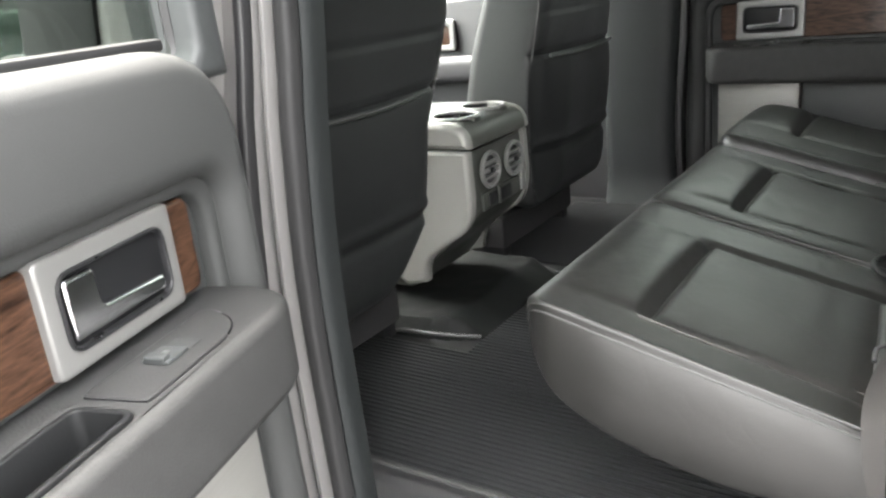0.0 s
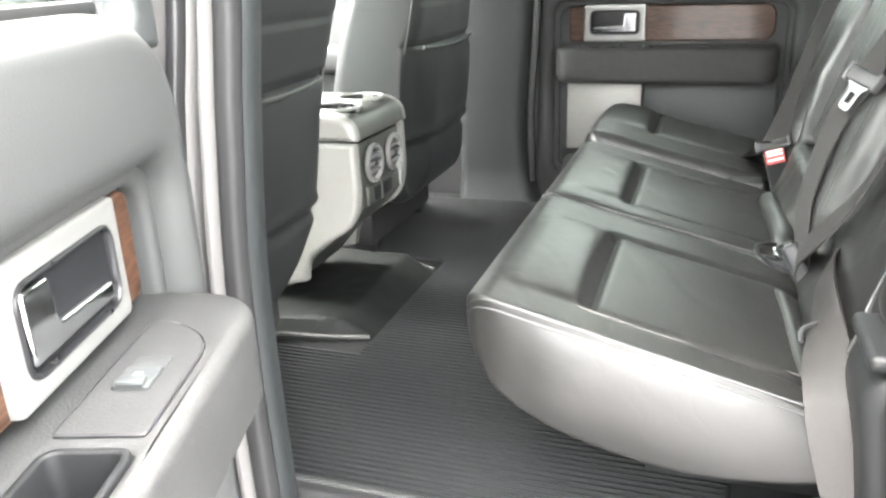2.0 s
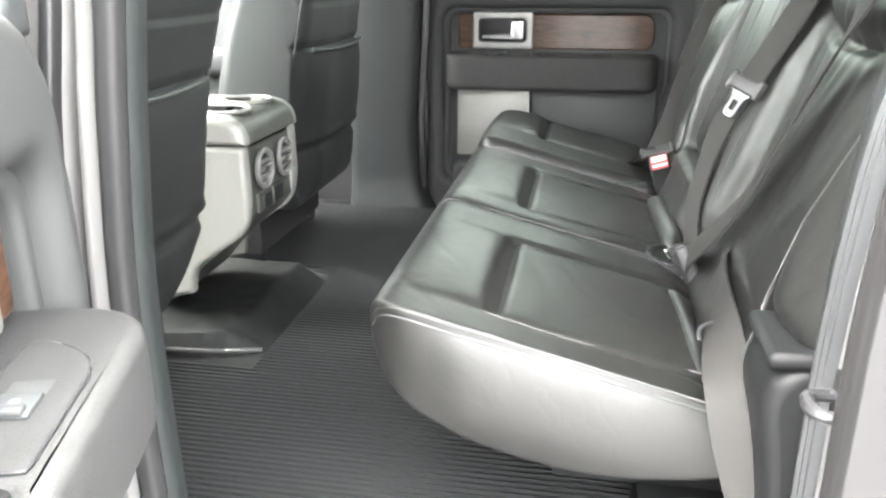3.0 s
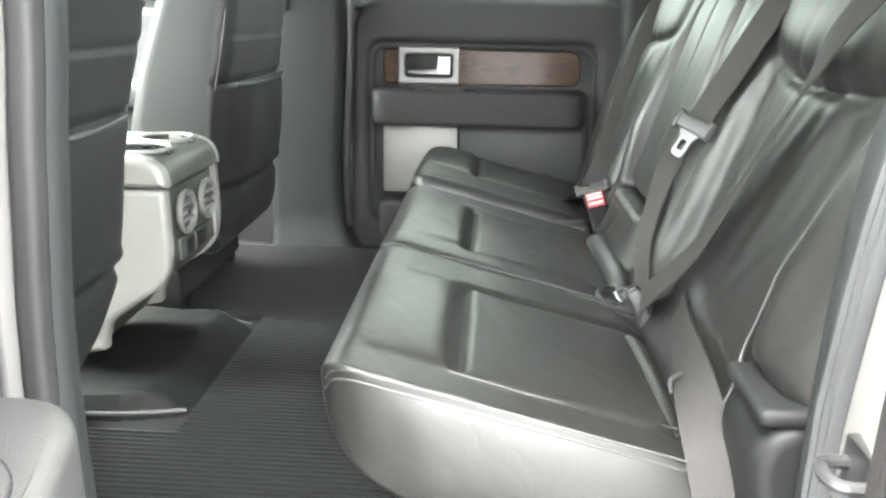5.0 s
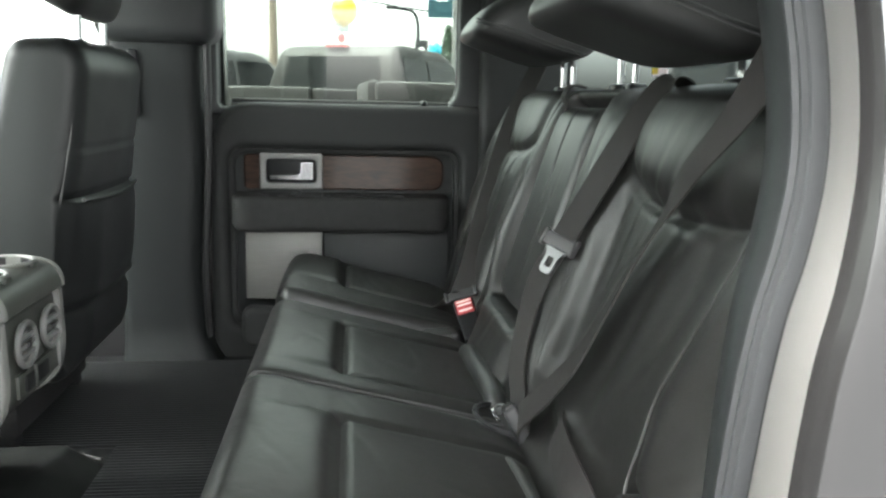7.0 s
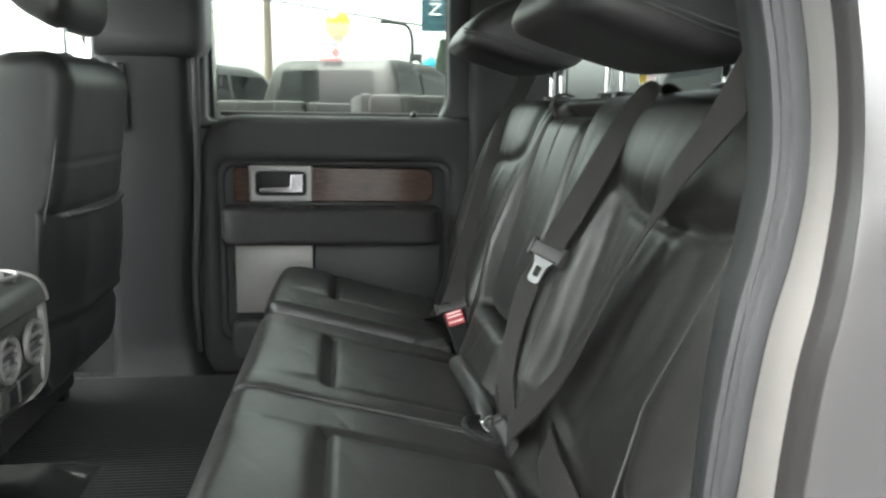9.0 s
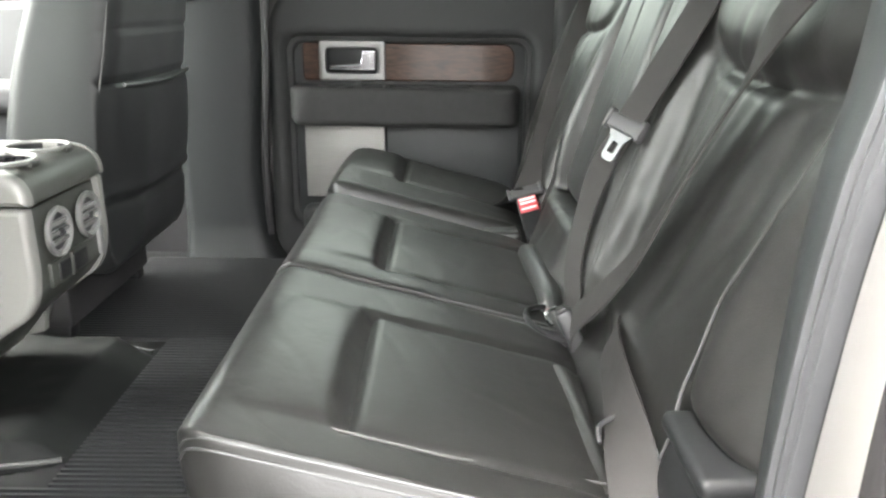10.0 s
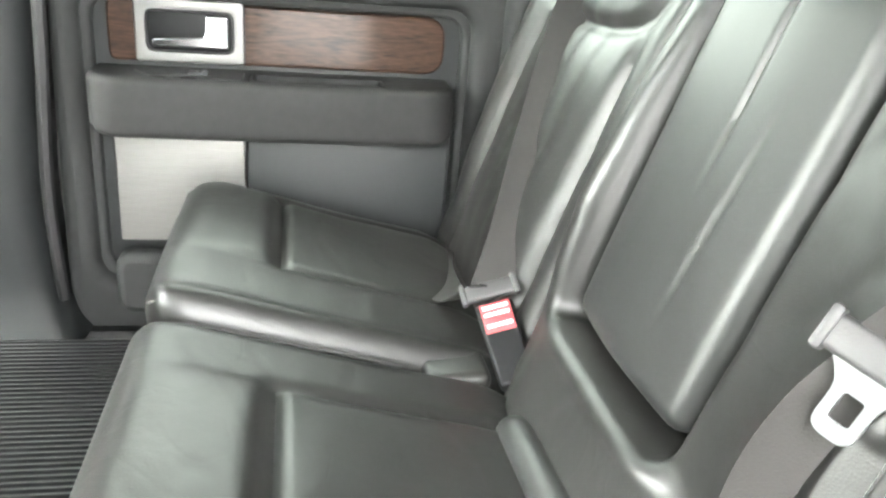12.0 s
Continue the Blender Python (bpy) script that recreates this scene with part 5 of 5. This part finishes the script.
body = rounded([(-0.95, 0.83), (-0.95, 1.04), (-0.40, 1.04), (-0.275, 1.10), (-0.262, 1.126), (-0.255, 1.00), (-0.285, 0.962), (-0.36, 0.90), (-0.42, 0.83)], 0.01)
part("body", sweep(body, -0.1085, 0.1025, "y", 0.0), FASCIA, console, "dark grey end panel")
# Lid with two cup holders.
lid = rounded([(-0.95, 1.131), (-0.95, 1.170), (-0.42, 1.180), (-0.290, 1.180), (-0.260, 1.170), (-0.2475, 1.148), (-0.2470, 1.131)], [0.01, 0.02, 0.02, 0.03, 0.02, 0.01, 0.002], 5)
for y0, y1 in ((-0.1315, -0.1105), (0.1045, 0.1255)):
    part("lid_end", sweep([p + Vector((0.0014 * (p.x > -0.4), 0.0014 * (p.y > 1.15))) for p in lid], y0, y1, "y", 0.014 if y0 < 0 else 0.0, 0.0 if y0 < 0 else 0.014, 6), STONE, console, "warm silver end of the lid")
lid_ = part("lid", sweep(lid, -0.129, 0.123, "y", 0.016, None, 5), LIDGREY, console, "grey satin top with rounded edges")
for xx, yy in ((-0.318, -0.050), (-0.322, 0.064)):
    mc = Matrix.Translation((xx, yy, 1.1755))
    bore = new("bore", bpy.data.meshes.new("bore"))
    drill = lathe([(0.0425, -0.08), (0.0425, 0.06)], 40, mc)
    bmesh.ops.recalc_face_normals(drill, faces=drill.faces[:])
    drill.to_mesh(bore.data)
    drill.free()
    cut = lid_.modifiers.new("bore", "BOOLEAN")
    cut.operation, cut.object, cut.solver = "DIFFERENCE", bore, "EXACT"
    bpy.context.view_layer.update()
    cut_mesh = bpy.data.meshes.new_from_object(lid_.evaluated_get(bpy.context.evaluated_depsgraph_get()))
    lid_.modifiers.remove(cut)
    lid_.data = cut_mesh
    bpy.data.objects.remove(bore)
    cup = part("cup_holder", tube([mc @ Vector((0.0455 * math.cos(q / 36 * math.tau), 0.0455 * math.sin(q / 36 * math.tau), 0.0055)) for q in range(36)], 0.0035, 8, True), STONE, console, "raised round rim")
    well = lathe([(0.0424, 0.0050), (0.0424, -0.0465), (0.0005, -0.0468)], 32, mc)
    well.faces.ensure_lookup_table()
    bmesh.ops.delete(well, geom=[f for f in well.faces if len(f.verts) == 32 and f.calc_center_median().z > 1.17], context="FACES")
    part("cup_well", well, BLACK, cup, "black cup well")
    part("notch", rbox(xx + 0.036, xx + 0.052, yy - 0.012, yy + 0.012, 1.172, 1.1815, 0.003), FASCIA, cup)
# Vents: round bezels with slats across a dark hollow.
for yy in (-0.0455, 0.053):
    mv = Matrix.Translation((-0.2555, yy, 1.076)) @ Matrix.Rotation(radians(90), 4, "Y")
    vent = part("air_vent", lathe([(0.034, 0.0), (0.0375, 0.004), (0.037, 0.009), (0.033, 0.011), (0.029, 0.008), (0.028, 0.002)], 32, mv), SATIN, console, "round silver vent bezel")
    part("hollow", lathe([(0.030, 0.0), (0.030, 0.0025), (0.001, 0.003)], 24, mv), BLACK, vent)
    for k in (-0.014, 0.0, 0.014):
        half = math.sqrt(0.029 ** 2 - k ** 2) - 0.001
        part("slat", rbox(-0.2535, -0.2465, yy - half, yy + half, 1.076 + k - 0.0035, 1.076 + k + 0.0035, 0.0015), SATIN, vent)
    part("knob", rbox(-0.249, -0.243, yy - 0.006, yy + 0.006, 1.071, 1.081, 0.002), BLACK, vent, "black vent knob")
socket = part("socket_panel", rbox(-0.258, -0.2505, -0.080, 0.088, 0.998, 1.036, 0.004), FASCIA, console, "panel with sockets below the vents")
part("socket", rbox(-0.2525, -0.2475, -0.060, -0.025, 1.004, 1.030, 0.004), SIDETRIM, socket, "black power socket")
part("socket", rbox(-0.2525, -0.2475, -0.015, 0.030, 1.004, 1.030, 0.004), SIDETRIM, socket, "black socket cover")
part("divider", rbox(-0.2525, -0.2465, -0.0225, -0.0185, 1.000, 1.036, 0.001), FASCIA, socket)
part("lamp_lens", rbox(-0.2535, -0.2455, 0.072, 0.090, 1.002, 1.050, 0.004), SATIN, socket, "pale upright lens")

# ---- outside: car park, trucks, street ----
structure("ground", rbox(-400, 400, -400, 900, -0.2, 0.0, 0.0), ASPHALT, "grey asphalt car park reaching to the horizon", "ground")


def pickup(place, heading, paint, label, stretch=0.0):
    """A crew-cab pickup; local +x is its nose."""
    m = Matrix.Translation(place) @ Matrix.Rotation(radians(heading), 4, "Z")
    car = thing("pickup_truck", place, label, "truck", "parked trucks")

    def P(n, bm, mat_, lab="", parent=None):
        for v in bm.verts:
            if v.co.x < -0.975:
                v.co.x -= stretch
        return part(n, bm, mat_, parent or car, lab, m)

    low = rounded([(-2.7, 0.60), (-2.72, 1.22), (0.9, 1.26), (2.2, 1.16), (2.75, 1.02), (2.8, 0.55), (2.2, 0.45), (-2.3, 0.45)], 0.08, 4)
    P("body", sweep(low, -0.97, 0.97, "y", 0.10, None, 4), paint)
    P("bed", rbox(-2.62, -0.98, -0.80, 0.80, 1.18, 1.30, 0.02), BLACK, "dark open load bed")
    for s in (-1, 1):
        P("bed_side", rbox(-2.68, -0.92, s * 0.88 - 0.08, s * 0.88 + 0.08, 1.16, 1.40, 0.04), paint)
    gate = P("tailgate", rbox(-2.74, -2.64, -0.82, 0.82, 0.72, 1.41, 0.04), paint)
    P("gate_handle", rbox(-2.76, -2.73, -0.12, 0.12, 1.20, 1.28, 0.01), BLACK, "", gate)
    P("bumper", rbox(-2.90, -2.68, -0.95, 0.95, 0.50, 0.68, 0.05), SATIN, "bright rear bumper")
    for s in (-1, 1):
        P("tail_light", rbox(-2.745, -2.62, s * 0.90 - 0.075, s * 0.90 + 0.075, 0.90, 1.19, 0.03), RED, "red tail light")
    cab = rounded([(-0.95, 1.20), (-0.86, 1.60), (-0.74, 1.90), (-0.40, 1.95), (0.75, 1.94), (1.05, 1.86), (1.75, 1.24)], [0.02, 0.1, 0.12, 0.1, 0.15, 0.2, 0.05], 5)

    def narrow(v):
        return Vector((v.x, v.y * (1 - 0.16 * max(0.0, (v.z - 1.25) / 0.7)), v.z))

    P("cab", sweep(cab, -0.92, 0.92, "y", 0.10, None, 5, 0.2, narrow), paint)
    back = bmesh.new()
    pts = [(-0.935, 0.66, 1.33), (-0.935, -0.66, 1.33), (-0.80, -0.60, 1.80), (-0.80, 0.60, 1.80)]
    back.faces.new([back.verts.new(Vector(p) + Vector((-0.008 if p[2] < 1.5 else -0.015, 0, 0))) for p in pts])
    bmesh.ops.solidify(back, geom=back.faces[:], thickness=0.012)
    P("rear_window", back, CARGLASS, "dark rear window")
    P("brake_lamp", rbox(-0.76, -0.66, -0.14, 0.14, 1.905, 1.945, 0.01), RED, "red high brake lamp")
    for s in (-1, 1):
        for a0, a1, b0, b1 in ((-0.70, 0.05, -0.60, 0.05), (0.13, 1.32, 0.13, 0.92)):
            g = bmesh.new()
            q = [(a0, 1.30), (a1, 1.30), (b1, 1.80), (b0, 1.80)]
            g.faces.new([g.verts.new((x, s * (0.925 * (1 - 0.16 * (z - 1.25) / 0.7) + 0.004), z)) for x, z in q])
            bmesh.ops.solidify(g, geom=g.faces[:], thickness=0.01)
            P("side_window", g, CARGLASS, "dark side window")
    for x in (-1.75, 1.85):
        for s in (-1, 1):
            wm = Matrix.Translation((x, s * 0.86, 0.40)) @ Matrix.Rotation(radians(90), 4, "X")
            wheel = P("wheel", lathe([(0.26, -0.12), (0.36, -0.125), (0.40, -0.09), (0.40, 0.09), (0.36, 0.125), (0.26, 0.12)], 24, wm), RUBBER, "black tyre")
            P("rim", lathe([(0.25, -0.11), (0.22, -0.07), (0.05, -0.09), (0.05, 0.09), (0.22, 0.07), (0.25, 0.11)], 18, wm), SATIN, "", wheel)
    for s in (-1, 1):
        P("mirror", rbox(1.05, 1.18, s * 1.06 - 0.10, s * 1.06 + 0.10, 1.30, 1.55, 0.04), BLACK)
    return car


CARGLASS = material("car_glass", (0.008, 0.0095, 0.0095), 0.10, vary=0.2, scale=2, rough_vary=0.04, coat=0.0, spec=0.14)
TAUPE = material("taupe_paint", (0.010, 0.0097, 0.009), 0.6, metal=0.0, vary=0.06, scale=4, coat=0.0, spec=0.2)
CHARCOAL = material("charcoal_paint", (0.014, 0.014, 0.014), 0.5, metal=0.1, vary=0.06, scale=4, coat=0.1)
GREEN = material("dark_green_paint", (0.010, 0.024, 0.017), 0.45, vary=0.2, scale=3, spec=0.12)
GZ = 0.14
bpy.data.objects["ground"].location.z = GZ
pickup((0.40, 9.05, GZ), 62, TAUPE, "taupe crew-cab pickup parked tail first across the lot")
pickup((-2.15, 10.55, GZ), 62, CHARCOAL, "charcoal pickup parked beside the taupe one")
pickup((4.15, 5.39, GZ + 0.04), 2, TAUPE, "taupe pickup parked broadside with an open bed", 1.1)
pickup((-5.4, 2.3, GZ), 105, GREEN, "dark green pickup parked ahead of the open door")
pickup((-5.2, 7.5, GZ), 75, PAINT, "silver pickup parked beyond the front door")

POLE_AT = Vector((-2.6, 28.5, GZ))
pole = thing("utility_pole", POLE_AT, "tall weathered timber utility pole with wires", "utility pole")
part("post", lathe([(0.17, 0), (0.15, 4), (0.12, 9)], 14, Matrix.Translation(POLE_AT)), POLEWOOD, pole)
part("crossarm", rbox(POLE_AT.x - 0.9, POLE_AT.x + 0.9, POLE_AT.y - 0.06, POLE_AT.y + 0.06, 8.1, 8.25, 0.01), POLEWOOD, pole)
wires = bmesh.new()
for a, b, sag in (((-30, 26, 6.6), (-2.6, 28.4, 5.4), 0.7), ((-2.6, 28.4, 5.4), (30, 34, 3.4), 0.5)):
    pts = [Vector(a).lerp(Vector(b), k / 20) - Vector((0, 0, sag * (1 - (k / 10 - 1) ** 2))) for k in range(21)]
    me = bpy.data.meshes.new("tmp")
    t_ = tube(pts, 0.034, 5)
    t_.to_mesh(me)
    t_.free()
    wires.from_mesh(me)
    bpy.data.meshes.remove(me)
part("wire", wires, BLACK, pole, "thin sagging wires")

YELLOW = material("yellow_balloon", (0.62, 0.42, 0.012), 0.35, vary=0.05)
BLUE = material("blue_balloon", (0.02, 0.33, 0.45), 0.35, vary=0.05)
TEAL = material("teal_banner", (0.03, 0.09, 0.11), 0.7, vary=0.1)
WHITE = material("white_print", (0.8, 0.8, 0.8), 0.6)
SIGNGREEN = material("green_sign", (0.20, 0.32, 0.30), 0.5)


def balloon(at, r, mat_, label):
    ob = thing("balloon", at, label, "balloon", "balloons")
    part("skin", lathe([(0.004, -1.22 * r), (0.02 * r + 0.004, -1.16 * r)] + [(r * math.sin(a) * (1 if a < 1.57 else 0.97), -r * 1.08 * math.cos(a) if a < 1.57 else -r * math.cos(a)) for a in [k / 14 * math.pi for k in range(1, 14)]] + [(0.003, r)], 22, Matrix.Translation(at)), mat_, ob)
    part("string", tube([Vector(at) + Vector((0, 0, -1.2 * r)), Vector(at) + Vector((0.02, 0, -2.0 * r)), (at[0] - 0.02, at[1] + 0.05, GZ)], 0.004, 5), WHITE, ob)


balloon((0.10, 12.7, 2.93), 0.235, YELLOW, "bright yellow round balloon tied over a street sign")
balloon((2.28, 18.6, 2.70), 0.17, BLUE, "small blue balloon tied to a post")
sign = thing("street_sign", (0.10, 12.75, GZ), "small green street sign on a thin post over a red sign", "street sign")
part("post", tube([(0.06, 12.78, GZ), (0.06, 12.78, 2.75)], 0.025, 8), SATIN, sign)
blade_ = part("blade", rbox(-0.07, 0.19, 12.74, 12.75, 2.58, 2.72, 0.002), SIGNGREEN, sign)
for k in range(3):
    part("bar", rbox(-0.04 + k * 0.075, 0.015 + k * 0.075, 12.735, 12.739, 2.625, 2.675, 0.0), WHITE, blade_)
part("red_plate", lathe([(0.075, 0), (0.075, 0.01), (0.01, 0.011)], 8, Matrix.Translation((0.06, 12.745, 2.47)) @ Matrix.Rotation(radians(90), 4, "X")), RED, sign, "red eight-sided plate")
lampost = thing("street_lamp", (2.05, 21, GZ), "tall grey street lamp with a curved arm", "street lamp")
part("post", tube(smooth_path([(2.05, 21, GZ), (2.05, 21, 3.0), (2.02, 21, 3.6), (1.85, 21, 3.85), (1.4, 21, 3.92)], 8), 0.045, 8), DARKENED_PAINT, lampost)
part("lamp_head", rbox(1.15, 1.45, 20.9, 21.1, 3.88, 3.97, 0.03), DARKENED_PAINT, lampost)
board = thing("sign_board", (2.10, 20.5, GZ), "grey board with a pale round mark on a post", "sign")
part("board", rbox(1.93, 2.27, 20.45, 20.5, 2.55, 3.05, 0.01), DARKENED_PAINT, board)
part("disc", lathe([(0.12, 0), (0.12, 0.01), (0.01, 0.011)], 20, Matrix.Translation((2.10, 20.44, 2.74)) @ Matrix.Rotation(radians(90), 4, "X")), WHITE, board)
part("post", tube([(2.10, 20.48, GZ), (2.10, 20.48, 2.6)], 0.03, 8), SATIN, board)
banner = thing("banner", (1.72, 12.3, GZ), "dark teal banner with white lettering hung on a post", "banner")
part("cloth", rbox(1.50, 1.92, 12.29, 12.30, 2.82, 5.2, 0.002), TEAL, banner)
part("post", tube([(1.96, 12.3, GZ), (1.96, 12.3, 5.3)], 0.035, 8), SATIN, banner)
tc = bpy.data.curves.new("lettering", "FONT")
tc.body, tc.size, tc.extrude = "NEW", 0.31, 0.002
tob = new("lettering", tc)
bpy.context.view_layer.update()
tme = bpy.data.meshes.new_from_object(tob)
bpy.data.objects.remove(tob)
tme.materials.append(WHITE)
tme.transform(Matrix.Translation((1.83, 12.283, 3.06)) @ Matrix.Rotation(radians(-90), 4, "Y") @ Matrix.Rotation(radians(90), 4, "X"))
tme.name = "lettering"
letters = new("lettering", tme)
letters.parent = banner
letters.matrix_parent_inverse = banner.matrix_basis.inverted()


def conifer(at, tall, label):
    rnd = random.Random(int(at[0] * 7 + at[1]))
    ob = thing("tree", at, label, "tree", "trees")
    part("trunk", lathe([(tall * 0.02, 0), (tall * 0.012, tall * 0.5), (0.01, tall)], 9, Matrix.Translation(at)), BARK, ob)
    crown = bmesh.new()
    for k in range(1500):
        h = rnd.random() ** 0.8
        a, reach = rnd.random() * math.tau, (1 - h) * tall * 0.24 * (0.45 + 0.6 * rnd.random()) + 0.05
        p = Vector((at[0] + reach * math.cos(a), at[1] + reach * math.sin(a), at[2] + tall * (0.10 + 0.9 * h) - reach * 0.25))
        s = tall * 0.022 * (0.6 + rnd.random())
        q = Vector((math.cos(a), math.sin(a), -0.4)) * s * 1.6
        side = Vector((-math.sin(a), math.cos(a), rnd.uniform(-0.4, 0.4))) * s * 0.6
        crown.faces.new([crown.verts.new(v) for v in (p - q * 0.5 - side * 0.3, p + side, p + q, p - side)])
    part("crown", crown, FOLIAGE, ob, angle=180)


def broadleaf(at, tall, label):
    rnd = random.Random(int(at[0] * 5 + at[1] * 3))
    ob = thing("tree", at, label, "tree", "trees")
    base = Vector(at)
    trunk = [tube(smooth_path([base, base + Vector((0.05, 0, tall * 0.25)), base + Vector((0, 0.06, tall * 0.5))], 4), tall * 0.022, 8)]
    tips = []
    for k in range(9):
        a = k / 9 * math.tau + rnd.random()
        end = base + Vector((math.cos(a) * tall * 0.3 * rnd.uniform(0.5, 1), math.sin(a) * tall * 0.3 * rnd.uniform(0.5, 1), tall * rnd.uniform(0.55, 0.92)))
        tips.append(end)
        trunk.append(tube(smooth_path([base + Vector((0, 0, tall * rnd.uniform(0.28, 0.48))), base.lerp(end, 0.6) + Vector((0, 0, tall * 0.08)), end], 4), tall * 0.008, 6))
    part("trunk", merged(*trunk), BARK, ob)
    crown = bmesh.new()
    for k in range(1700):
        c = rnd.choice(tips) + Vector((rnd.gauss(0, 1), rnd.gauss(0, 1), rnd.gauss(0, 0.8))) * tall * 0.09
        s = tall * 0.02 * rnd.uniform(0.6, 1.3)
        d, e = Vector((rnd.gauss(0, 1), rnd.gauss(0, 1), rnd.gauss(0, 1))).normalized() * s, Vector((rnd.gauss(0, 1), rnd.gauss(0, 1), rnd.gauss(0, 1))).normalized() * s
        crown.faces.new([crown.verts.new(v) for v in (c - d, c + e * 0.6, c + d, c - e * 0.6)])
    part("crown", crown, FOLIAGE, ob, angle=180)


conifer((7.3, 58, GZ), 6.8, "dark conifer across the street")
for x, y, h in ((-9, 55, 3.6), (-6.4, 57, 3.0), (-13, 52, 4.2), (14, 60, 4.5)):
    broadleaf((x, y, GZ), h, "low leafy tree across the street")
for x, y, h in ((-9.5, 4.6, 6.0), (-11.5, 6.6, 7.0), (-10.0, 8.2, 6.5), (-13, 9.6, 6.0)):
    broadleaf((x, y, GZ), h, "leafy green tree beyond the parked trucks")
